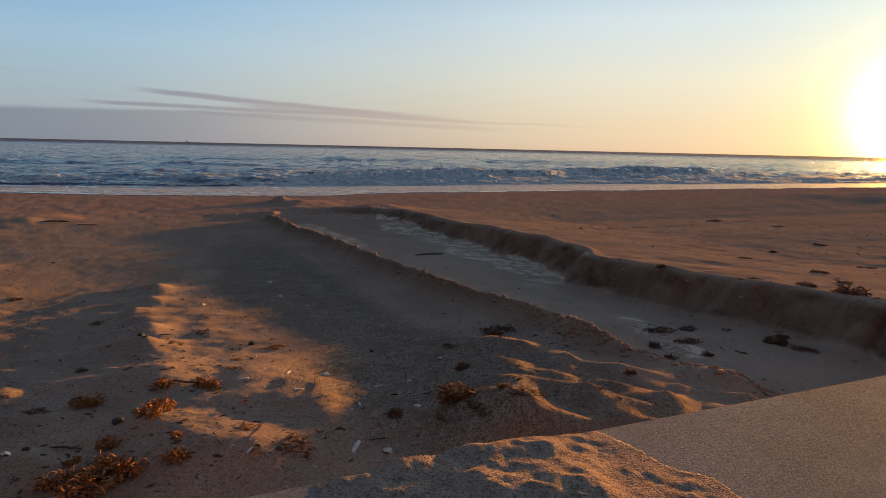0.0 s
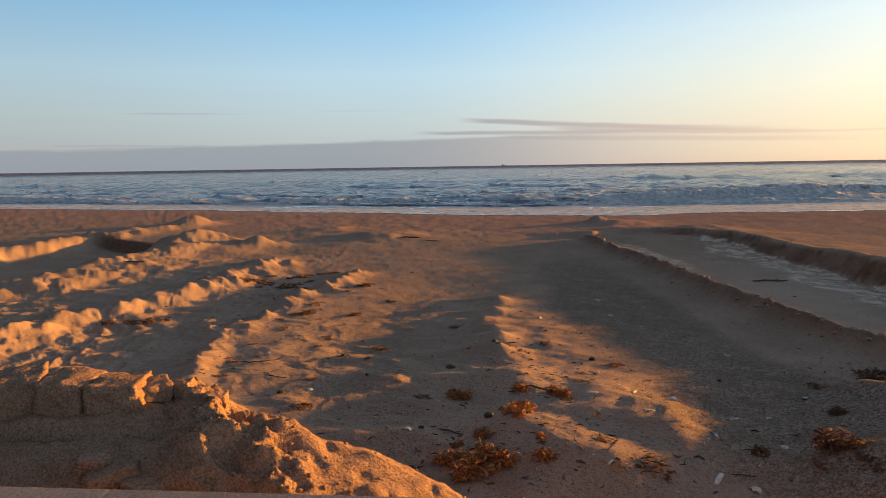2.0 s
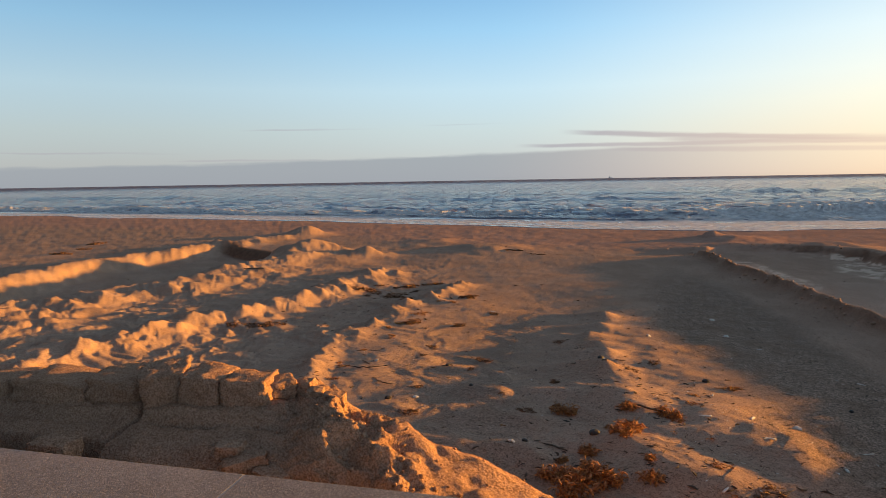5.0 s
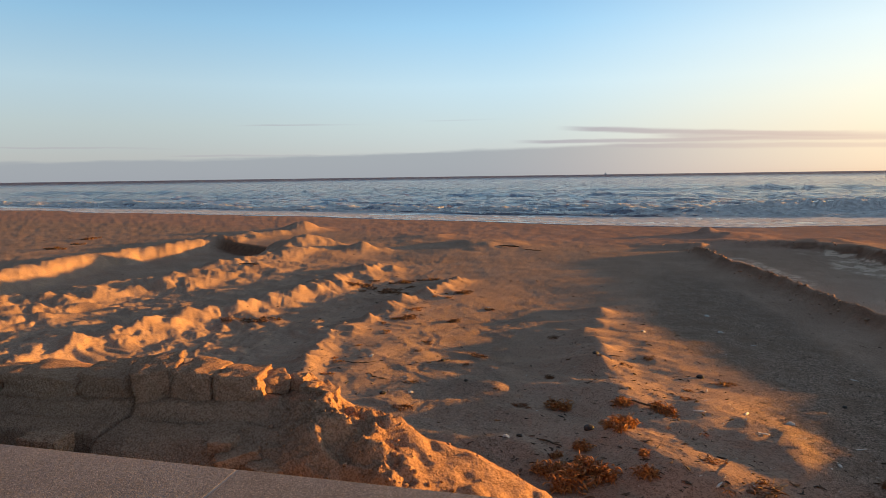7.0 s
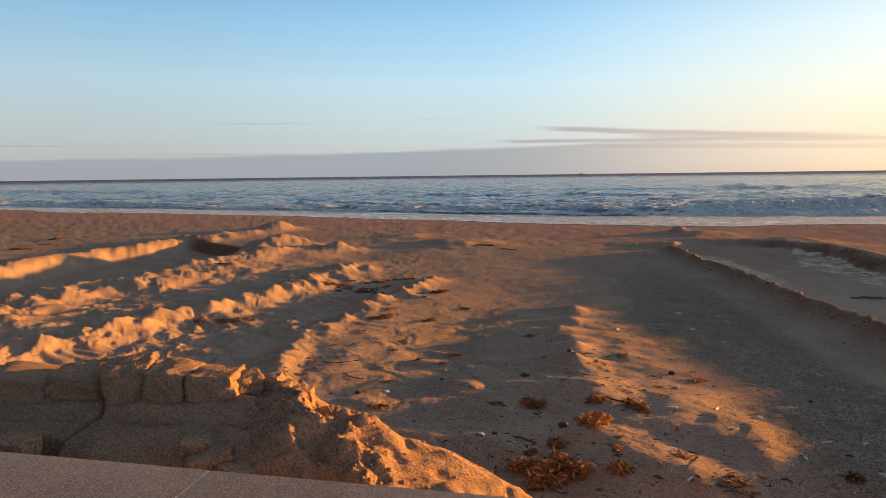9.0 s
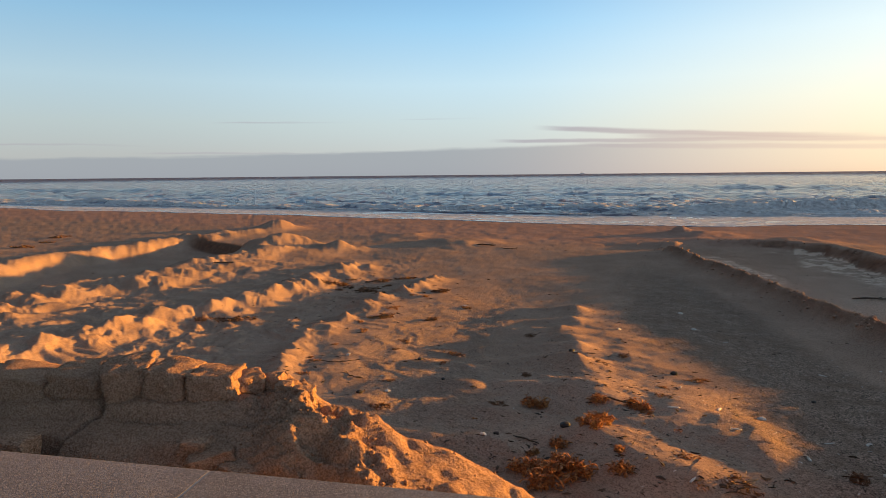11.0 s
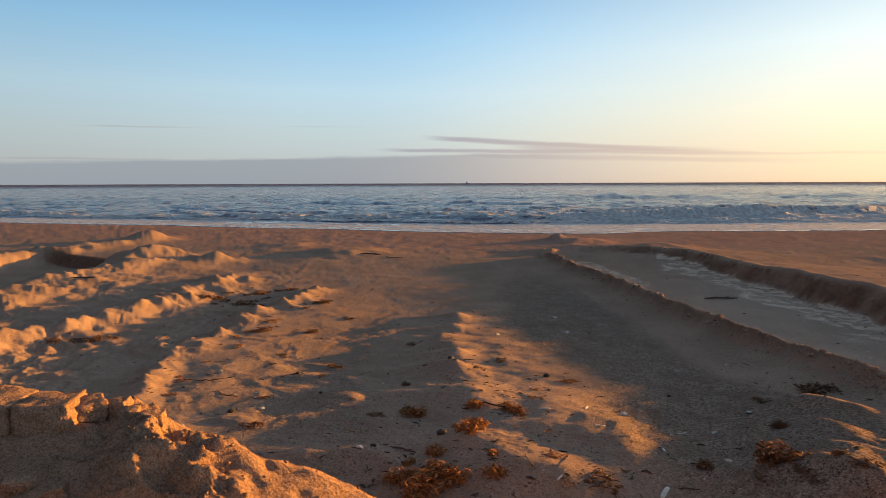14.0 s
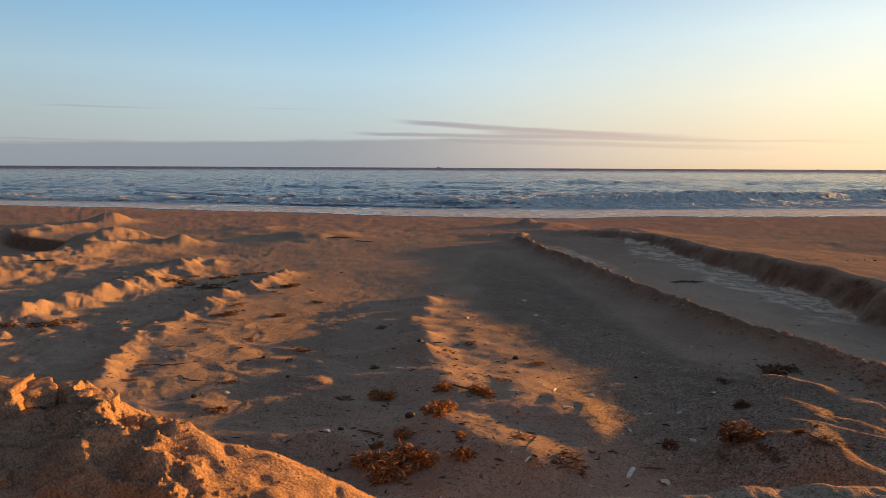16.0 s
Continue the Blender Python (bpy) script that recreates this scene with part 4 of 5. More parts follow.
for n, (u, v, z, sx, sy, sz, turn) in enumerate((
        (-3.50, 0.60, 1.010, 0.36, 0.26, 0.14, 4), (-3.17, 0.60, 1.030, 0.26, 0.24, 0.16, -6), (-2.97, 0.58, 1.055, 0.19, 0.20, 0.19, 28),
        (-2.785, 0.60, 1.06, 0.19, 0.20, 0.155, 3), (-2.61, 0.61, 1.05, 0.20, 0.20, 0.15, 12), (-3.86, 0.58, 0.99, 0.34, 0.26, 0.14, 8),
        (-3.12, 0.16, 0.935, 0.15, 0.11, 0.13, 6), (-2.50, 0.66, 1.06, 0.11, 0.11, 0.08, 40), (-2.41, 0.70, 1.055, 0.08, 0.07, 0.06, 0),
        (-2.33, 0.62, 1.05, 0.07, 0.07, 0.06, 15), (-2.24, 0.60, 1.03, 0.09, 0.08, 0.09, 15), (-2.42, 0.25, 0.925, 0.16, 0.10, 0.07, 38),
        (-2.30, 0.22, 0.895, 0.13, 0.10, 0.08, -20), (-2.50, 0.29, 0.955, 0.09, 0.08, 0.06, 10), (-2.22, 0.33, 0.91, 0.09, 0.08, 0.07, 60))):
    x, y = to_xy(u, v)
    clod = new("sand_clod", clod_mesh("sand_clod", n + 1, sx, sy, sz, 0.30))
    clod.matrix_world = pose(x, y, z, 4 * math.sin(n), 6 * math.cos(n * 2.0), turn + 24)
    tagged(clod, "broken clod of packed sand on the mound", "sand clod", "clods on the mound")

# crumbs rolling down the mound: too many to count
rng = np.random.default_rng(5)


def blob_points(kind=0):
    t = (1 + 5 ** 0.5) / 2
    v = np.array([(-1, t, 0), (1, t, 0), (-1, -t, 0), (1, -t, 0), (0, -1, t), (0, 1, t), (0, -1, -t), (0, 1, -t), (t, 0, -1), (t, 0, 1), (-t, 0, -1), (-t, 0, 1)], float)
    f = np.array([(0, 11, 5), (0, 5, 1), (0, 1, 7), (0, 7, 10), (0, 10, 11), (1, 5, 9), (5, 11, 4), (11, 10, 2), (10, 7, 6), (7, 1, 8),
                  (3, 9, 4), (3, 4, 2), (3, 2, 6), (3, 6, 8), (3, 8, 9), (4, 9, 5), (2, 4, 11), (6, 2, 10), (8, 6, 7), (9, 8, 1)])
    return v / np.linalg.norm(v[0]), f


def scatter_blobs(name, X, Y, Z, size, material, flat=0.7):
    v, f = blob_points()
    n = len(X)
    scale = size[:, None] * (1 + 0.35 * rng.uniform(-1, 1, (n, 3))) * (1, 1, flat)
    turn = rng.uniform(0, 6.283, n)
    c, s_ = np.cos(turn), np.sin(turn)
    p = v[None] * (1 + 0.22 * rng.uniform(-1, 1, (n, 12, 1))) * scale[:, None, :]
    q = np.stack([p[..., 0] * c[:, None] - p[..., 1] * s_[:, None], p[..., 0] * s_[:, None] + p[..., 1] * c[:, None], p[..., 2]], -1)
    q = q + np.stack([X, Y, Z], -1)[:, None, :]
    tri = (f[None] + 12 * np.arange(n)[:, None, None]).reshape(-1, 3)
    me = bpy.data.meshes.new(name)
    me.from_pydata(q.reshape(-1, 3).tolist(), [], tri.tolist())
    me.polygons.foreach_set("use_smooth", np.ones(len(me.polygons), dtype=bool))
    me.materials.append(material)
    return new(name, me)


cv = np.concatenate([rng.uniform(0.05, 0.8, 1000), rng.uniform(0.1, 1.3, 450)])
cu = np.concatenate([-1.95 - 0.46 * cv[:1000] + rng.normal(0, 0.2, 1000), rng.uniform(-2.1, -0.9, 450)])
cx, cy = to_xy(cu, cv)
size = 0.002 + 0.009 * rng.random(len(cu)) ** 4
crumbs = scatter_blobs("sand_crumb_scatter", cx, cy, np.maximum(mound_height(cu, cv), beach(cx, cy)[0]) + 0.3 * size, size, DUG_SAND)
tagged(crumbs, "crumbs of sand strewn on the mound's shoulder", "sand crumbs", kind="stuff")

# ---- sand blown over the coping ----
du, dv = np.linspace(-0.75, 0.62, 170), np.linspace(-0.78, -0.004, 110)
DU, DV = np.meshgrid(du, dv)
reach = np.hypot((DU + 0.10 + 0.25 * (DV + 0.25)) / 0.46, (DV + 0.22) / 0.42) + 0.10 * fbm(DU / 0.25, DV / 0.25, 401, 2)
DH = 0.036 * smooth(1.0, 0.15, reach)
wu, wv = DU + 0.07 * fbm(DU / 0.2, DV / 0.2, 402, 3), DV + 0.07 * fbm(DU / 0.2, DV / 0.2, 403, 3)
DH = DH * (0.62 + 1.15 * bowls(wu / 0.24, wv / 0.19, 406)) + smooth(1.05, 0.9, reach) * 0.004 * (1 + 0.9 * fbm(DU / 0.05, DV / 0.05, 405, 3))
DH = np.where(reach > 1.04, -0.02, DH)
DX, DY = to_xy(DU, DV)
drift = new("sand_drift", sheet_mesh("sand_drift", DX, DY, TOP + 0.001 + DH, SAND, wet=0 * DH, grit=0.15 + 0 * DH, scum=0 * DH))
tagged(drift, "low drift of trodden sand on the coping", "sand drift")

# ---- what the tide and the wind left on the sand ----
def weed_material(name, light, pale):
    m = Nodes(name, 0.75)
    tone = m.mix(m.island(), m.mix(0.5, light, (0.05, 0.024, 0.012)), m.mix(m.random(), light, pale))
    tone = m.mix(m.span(m.noise(60, 3), 0.48, 0.70), tone, (0.12, 0.055, 0.025))
    return m.done(tone, 0.75, m.bump(m.noise(140, 3), 0.4, 0.003))


def litter_material():
    m = Nodes("weed_litter", 0.85)
    return m.done(m.mix(m.island(), (0.030, 0.019, 0.012), (0.12, 0.062, 0.030)), 0.85)


def pebble_material():
    m = Nodes("small_stones", 0.8)
    tone = m.ramp(m.island(), [(0.0, (0.06, 0.045, 0.035)), (0.35, (0.20, 0.14, 0.10)), (0.7, (0.34, 0.26, 0.19)), (1.0, (0.16, 0.07, 0.04))])
    return m.done(tone, 0.8, m.bump(m.noise(200, 2), 0.3, 0.002))


WEED = weed_material("dried_seaweed", (0.52, 0.205, 0.06), (0.66, 0.33, 0.115))
DARK_WEED = weed_material("damp_seaweed", (0.22, 0.10, 0.045), (0.34, 0.17, 0.075))
LITTER, STONES = litter_material(), pebble_material()
SHELL = plain_material("shell", (0.80, 0.74, 0.66), (0.58, 0.50, 0.43), 90, 0.5)
WOOD = plain_material("drift_wood", (0.075, 0.050, 0.034), (0.14, 0.095, 0.062), 45, 0.85)
DARK_STONE = plain_material("dark_stone", (0.030, 0.025, 0.022), (0.055, 0.045, 0.038), 60, 0.7)


def tube_rings(path, radii, sides=5, squash=1.0, lean=(0.3, 0.2, 1.0)):
    """Rings of points round a bent line, for a tapering strand."""
    path = np.asarray(path, float)
    ahead = np.gradient(path, axis=0)
    ahead /= np.linalg.norm(ahead, axis=1, keepdims=True) + 1e-9
    side = np.cross(ahead, lean)
    side /= np.linalg.norm(side, axis=1, keepdims=True) + 1e-9
    up = np.cross(side, ahead)
    t = np.linspace(0, 2 * math.pi, sides, endpoint=False)
    ring = np.cos(t)[None, :, None] * side[:, None, :] + squash * np.sin(t)[None, :, None] * up[:, None, :]
    return path[:, None, :] + ring * np.asarray(radii)[:, None, None]


def add_tube(verts, faces, path, radii, sides=5, squash=1.0, lean=(0.3, 0.2, 1.0)):
    rings = tube_rings(path, radii, sides, squash, lean)
    start, n = len(verts), len(path)
    verts.extend(rings.reshape(-1, 3).tolist())
    for i in range(n - 1):
        for j in range(sides):
            k = (j + 1) % sides
            faces.append((start + i * sides + j, start + i * sides + k, start + (i + 1) * sides + k, start + (i + 1) * sides + j))
    faces.append(tuple(start + j for j in reversed(range(sides))))
    faces.append(tuple(start + (n - 1) * sides + j for j in range(sides)))


def finish(name, verts, faces, material):
    me = bpy.data.meshes.new(name)
    me.from_pydata(verts, [], faces)
    me.polygons.foreach_set("use_smooth", np.ones(len(me.polygons), dtype=bool))
    me.materials.append(material)
    return me


def clump_mesh(seed, strands, spread, tall):
    """A tangle of short curled ribbons round a few centres, about one unit across."""
    g = np.random.default_rng(seed)
    verts, faces = [], []
    hubs = [(0.0, 0.0, 1.0)] + [(spread * g.uniform(-0.75, 0.75), spread * g.uniform(-0.55, 0.55), g.uniform(0.35, 0.85)) for _ in range(5)]
    for k in range(strands):
        hx, hy, hk = hubs[k % len(hubs)]
        a, r = g.uniform(0, 6.283), 0.42 * spread * hk * math.sqrt(g.random())
        p = np.array([hx + r * math.cos(a), hy + 0.8 * r * math.sin(a), 0.015 + tall * hk * 0.75 * (1 - (r / (0.45 * spread)) ** 2) * g.random()])
        turn, lift, curl, roll = a + g.normal(0, 0.9), g.uniform(-0.1, 1.1), g.normal(0, 3.0), g.uniform(-3.2, -0.4)
        length, path = g.uniform(0.09, 0.26) * (0.6 + 0.5 * hk), []
        for i in range(7):
            path.append(p.copy())
            p = p + length / 6 * np.array([math.cos(turn) * math.cos(lift), math.sin(turn) * math.cos(lift), math.sin(lift)])
            p = p + g.normal(0, 0.007, 3)
            p[2] = max(p[2], 0.004)
            turn, lift = turn + curl / 6, lift + roll / 6
        wide = g.uniform(0.005, 0.024)
        add_tube(verts, faces, path, wide * np.array([0.4, 0.9, 1.0, 1.15, 0.95, 0.8, 0.3]), 4, 0.15, g.normal(size=3))
    return finish("seaweed_clump", verts, faces, WEED)


def twig_mesh(seed, bend=0.2, thick=0.02):
    g = np.random.default_rng(seed)
    x = np.linspace(-0.5, 0.5, 9)
    y, z = bend * (x ** 2 - 0.1) + 0.02 * g.normal(size=9), thick + 0.015 * np.abs(g.normal(size=9))
    verts, faces = [], []
    add_tube(verts, faces, np.stack([x, y, z], -1), thick * np.array([0.5, 0.8, 1, 1.05, 1, 0.95, 0.9, 0.75, 0.4]), 6)
    s0 = np.array([x[5], y[5], z[5]])
    add_tube(verts, faces, [s0, s0 + (0.10, 0.09, 0.02), s0 + (0.19, 0.15, 0.03)], thick * np.array([0.6, 0.5, 0.25]), 5)
    return finish("stick", verts, faces, WOOD)


def shell_mesh(ridges=9):
    """One half of a small ribbed bivalve, hollow side down, about one unit across."""
    verts, faces, rows, cols = [], [], 7, 19
    for layer, drop in ((0, 0.0), (1, -0.05)):
        for i in range(rows):
            r = i / (rows - 1)
            for j in range(cols):
                a = math.pi * (0.08 + 0.84 * j / (cols - 1))
                rib = 1 + 0.035 * math.cos(2 * math.pi * ridges * j / (cols - 1)) * r
                verts.append((0.52 * r * math.cos(a) * rib, 0.85 * r * math.sin(a) * rib - 0.4, 0.30 * math.sin(math.pi * min(1, 0.15 + 0.85 * r)) * (1 - 0.3 * abs(math.cos(a))) + 0.05 + drop))
    half = rows * cols
    for i in range(rows - 1):
        for j in range(cols - 1):
            q = (i * cols + j, i * cols + j + 1, (i + 1) * cols + j + 1, (i + 1) * cols + j)
            faces.append(q)
            faces.append(tuple(half + k for k in reversed(q)))
    for j in range(cols - 1):
        k = (rows - 1) * cols + j
        faces.append((k, k + 1, half + k + 1, half + k))
    return finish("shell", verts, faces, SHELL)


def razor_mesh():
    """A broken length of razor shell, about one unit long."""
    verts, faces = [], []
    x = np.linspace(-0.5, 0.5, 6)
    add_tube(verts, faces, np.stack([x, 0.08 * x ** 2, 0 * x + 0.05], -1), [0.10, 0.12, 0.12, 0.12, 0.11, 0.08], 8, 0.38)
    return finish("shell_piece", verts, faces, SHELL)


clumps = [clump_mesh(11, 330, 0.46, 0.42), clump_mesh(12, 400, 0.50, 0.46), clump_mesh(13, 200, 0.52, 0.24), clump_mesh(14, 300, 0.46, 0.36), clump_mesh(15, 110, 0.52, 0.13)]
damp_clumps = [mesh.copy() for mesh in clumps]
for mesh in damp_clumps:
    mesh.materials.clear()
    mesh.materials.append(DARK_WEED)
twigs = [twig_mesh(21, 0.25), twig_mesh(22, -0.1, 0.03), twig_mesh(23, 0.5, 0.014)]
SHELLS = [shell_mesh(), razor_mesh()]


def rest(name, mesh, x, y, size, turn, label, category, group="", sink=0.0, tip=0.0, z=None):
    ob = new(name, mesh)
    ground_at = ground_z(x, y) if z is None else z
    ob.matrix_world = pose(x, y, ground_at - sink * size, tip, 0.6 * tip, turn) @ Matrix.Diagonal((size, size, size, 1))
    return tagged(ob, label, category, group)


# curled clumps along the middle ridge, catching the sun
for n, (x, y, size, kind) in enumerate((
        (-2.75, 4.64, 0.27, 0), (-2.32, 4.74, 0.25, 3), (-2.13, 4.24, 0.27, 1), (-2.04, 4.80, 0.25, 0), (-2.23, 3.92, 0.22, 3), (-2.25, 3.48, 0.27, 1),
        (-2.06, 3.45, 0.36, 1), (-1.94, 3.62, 0.27, 0), (-1.76, 3.69, 0.24, 3), (-2.36, 3.74, 0.13, 0), (-1.82, 3.90, 0.14, 3), (-2.14, 3.62, 0.26, 1), (-2.20, 4.40, 0.20, 0))):
    rest("seaweed_clump", clumps[kind], x, y, size, 47 * n, "curled orange-brown dried seaweed clump on the sand ridge", "seaweed", "seaweed on the ridge", 0.02)
# flatter, darker tangles in the shade
for n, (x, y, size, kind) in enumerate((
        (-0.09, 4.50, 0.38, 1), (-0.54, 4.40, 0.20, 3), (-1.13, 3.95, 0.34, 4), (0.37, 6.76, 0.34, 2), (0.32, 6.56, 0.30, 2), (-0.12, 6.0, 0.20, 2), (-0.08, 5.25, 0.22, 3),
        (0.03, 4.22, 0.24, 4), (0.33, 4.22, 0.22, 4), (0.20, 4.35, 0.16, 3), (-0.22, 4.28, 0.18, 4))):
    rest("seaweed_clump", damp_clumps[kind], x, y, size, 63 * n + 20, "dark tangled seaweed clump on shaded sand", "seaweed", "seaweed in the shaded lane", 0.03)
for n, (x, y, size, kind) in enumerate((
        (2.16, 7.12, 0.30, 2), (1.91, 6.44, 0.22, 3), (1.93, 6.01, 0.20, 3), (2.55, 7.22, 0.22, 2), (2.31, 6.18, 0.18, 3), (2.31, 6.67, 0.24, 2), (3.30, 6.8, 0.34, 1),
        (3.45, 6.5, 0.22, 2), (3.0, 7.3, 0.18, 4), (2.7, 6.3, 0.14, 4))):
    rest("seaweed_clump", damp_clumps[kind], x, y, size, 71 * n + 9, "dark wet seaweed clump on the cut's floor", "seaweed", "seaweed in the cut", 0.03)
for n, (x, y, size, kind) in enumerate((
        (4.4, 7.44, 0.46, 2), (4.23, 7.93, 0.24, 2), (3.84, 8.41, 0.20, 4), (2.86, 9.2, 0.20, 0), (7.84, 13.86, 0.35, 4), (9.11, 17.91, 0.3, 4), (8.06, 19.73, 0.5, 4),
        (4.9, 8.2, 0.30, 4), (5.2, 9.3, 0.22, 2), (5.0, 11.2, 0.25, 4), (6.2, 12.5, 0.2, 2), (6.6, 10.4, 0.28, 4), (1.25, 5.02, 0.12, 0))):
    rest("seaweed_clump", damp_clumps[kind], x, y, size, 57 * n + 31, "low brown seaweed clump on sunlit upper sand", "seaweed", "seaweed on the upper beach", 0.03)
for n, (x, y, size, kind) in enumerate((
        (-3.88, 3.85, 0.22, 4), (-6.35, 6.81, 0.30, 2), (-8.88, 8.62, 0.55, 4), (-8.24, 8.56, 0.5, 4), (-9.07, 8.36, 0.45, 4), (-8.6, 9.3, 0.5, 4), (-8.24, 5.4, 0.40, 4),
        (-8.0, 5.62, 0.40, 4), (-8.45, 5.25, 0.32, 4), (-8.4, 9.9, 0.45, 4), (-7.7, 8.3, 0.4, 4), (-22.46, 8.39, 0.7, 4), (-25.3, 10.65, 0.8, 4), (-23.6, 9.4, 0.6, 4),
        (-5.76, 7.15, 0.22, 2), (-2.76, 5.97, 0.20, 4), (-2.69, 6.48, 0.18, 4), (-3.25, 5.30, 0.16, 3), (-6.9, 9.0, 0.3, 2), (-5.2, 5.9, 0.2, 4))):
    rest("seaweed_clump", damp_clumps[kind], x, y, size, 83 * n + 5, "flat brown seaweed tangle between sand ridges", "seaweed", "seaweed between the ridges", 0.03)

# small scraps of weed on the lit side of the ridges and in the hollows between them
scrap = np.random.default_rng(77)
for n in range(34):
    if n < 12:
        (ax, ay), (bx, by) = RIDGE_WEED[2 + n % 6], RIDGE_WEED[3 + n % 6]
        t = scrap.random()
        x, y, bright = ax + t * (bx - ax) + scrap.uniform(0.15, 0.7), ay + t * (by - ay) + scrap.uniform(-0.2, 0.3), True
    elif n < 22:
        x, y, bright = -8.4 + scrap.normal(0, 0.7), 8.6 + scrap.normal(0, 0.8), False
    elif n < 28:
        x, y, bright = -1.9 + scrap.normal(0, 0.35), 5.0 + scrap.normal(0, 0.8), True
    else:
        x, y, bright = scrap.uniform(-5.2, -3.0), scrap.uniform(4.2, 7.5), False
    rest("seaweed_scrap", (clumps if bright else damp_clumps)[4], x, y, scrap.uniform(0.10, 0.24), 61 * n,
         "small curled orange-brown seaweed scrap on sand" if bright else "small dark seaweed scrap in a sandy hollow", "seaweed", "scraps of seaweed", 0.02)

# sticks
for n, (x, y, size, turn, kind) in enumerate((
        (-0.58, 12.87, 0.62, 20, 1), (-2.18, 4.82, 0.42, -4, 0), (-1.14, 3.96, 0.30, 35, 2), (-1.10, 3.92, 0.26, 65, 0), (-0.05, 4.52, 0.28, 40, 0), (2.95, 4.9, 0.30, 80, 2),
        (-5.1, 4.6, 0.36, 30, 2), (-4.6, 4.35, 0.30, -10, 2), (-2.5, 3.9, 0.22, -8, 1), (-10.2, 16.0, 0.7, 5, 1), (-9.3, 15.8, 0.6, -6, 2), (-12.3, 8.4, 0.5, 20, 1), (-4.5, 5.26, 0.16, 60, 1),
        (-0.62, 4.1, 0.14, 10, 1), (-3.0, 6.3, 0.14, 15, 1))):
    rest("stick", twigs[kind], x, y, size, turn, "thin dark driftwood stick lying on sand", "stick", "driftwood sticks", 0.004)

# shells
for n, (x, y, size, kind) in enumerate((
        (-2.79, 3.78, 0.055, 0), (-1.97, 8.04, 0.075, 1), (-1.18, 5.20, 0.06, 0), (-1.75, 4.90, 0.075, 1), (-1.48, 5.19, 0.07, 1), (-1.39, 6.26, 0.06, 1), (-0.73, 5.04, 0.07, 1),
        (-0.82, 4.63, 0.07, 1), (-1.29, 4.73, 0.08, 1), (-2.47, 8.60, 0.06, 0), (-3.25, 7.91, 0.06, 0), (-2.96, 5.83, 0.05, 0), (-1.34, 3.78, 0.07, 1), (-4.33, 3.61, 0.06, 1),
        (-4.05, 4.2, 0.05, 0), (-0.40, 4.62, 0.05, 0), (-0.25, 5.7, 0.05, 0), (-0.50, 5.2, 0.045, 0), (-5.2, 4.9, 0.06, 0), (-5.9, 8.3, 0.08, 1), (-0.75, 4.0, 0.11, 1), (-0.55, 3.98, 0.06, 0),
        (0.55, 6.0, 0.05, 0), (-1.9, 5.7, 0.05, 1), (-0.9, 7.0, 0.06, 1), (-2.9, 9.6, 0.07, 0))):
    rest("shell", SHELLS[kind], x, y, 1.2 * size, 67 * n, ("small pale ribbed shell half on the sand", "pale broken razor shell piece on the sand")[kind], "shell", "shells on the sand", 0.02, 10 * math.sin(n))
# dry leaves of weed, upright and bright in the sun
leaf = clump_mesh(31, 9, 0.2, 0.3)
for n, (x, y, size) in enumerate(((-1.62, 4.50, 0.20), (-1.30, 3.74, 0.18), (-1.85, 4.45, 0.12), (1.98, 5.16, 0.20), (-1.90, 5.2, 0.12), (-3.05, 4.1, 0.14))):
    rest("seaweed_leaf", leaf, x, y, size, 50 * n, "small curled orange seaweed leaf on sand", "seaweed", "loose seaweed leaves", 0.02)
# dark stones
stone = clod_mesh("dark_stone", 40, 1.1, 0.85, 0.6, 0.9)
stone.materials.clear()
stone.materials.append(DARK_STONE)
for n, (x, y, size) in enumerate(((-2.08, 6.15, 0.075), (-2.32, 4.16, 0.085), (-3.05, 5.95, 0.08), (-3.79, 4.7, 0.05), (-4.49, 5.26, 0.06), (-2.73, 3.87, 0.05), (-4.2, 4.0, 0.07), (-0.9, 6.0, 0.05))):
    rest("dark_stone", stone, x, y, 0.82 * size, 40 * n, "small dark rounded stone on the sand", "stone", "dark stones", -0.16)


# ---- litter too fine to count ----
def near_line(line, count, side, spread):
    """Points strewn beside a line."""
    k = rng.integers(0, len(line) - 1, count)
    t = rng.random(count)
    pts = np.array(line)
    p = pts[k] * (1 - t[:, None]) + pts[k + 1] * t[:, None]
    return p[:, 0] + side + rng.normal(0, spread, count), p[:, 1] + rng.normal(0, spread, count)


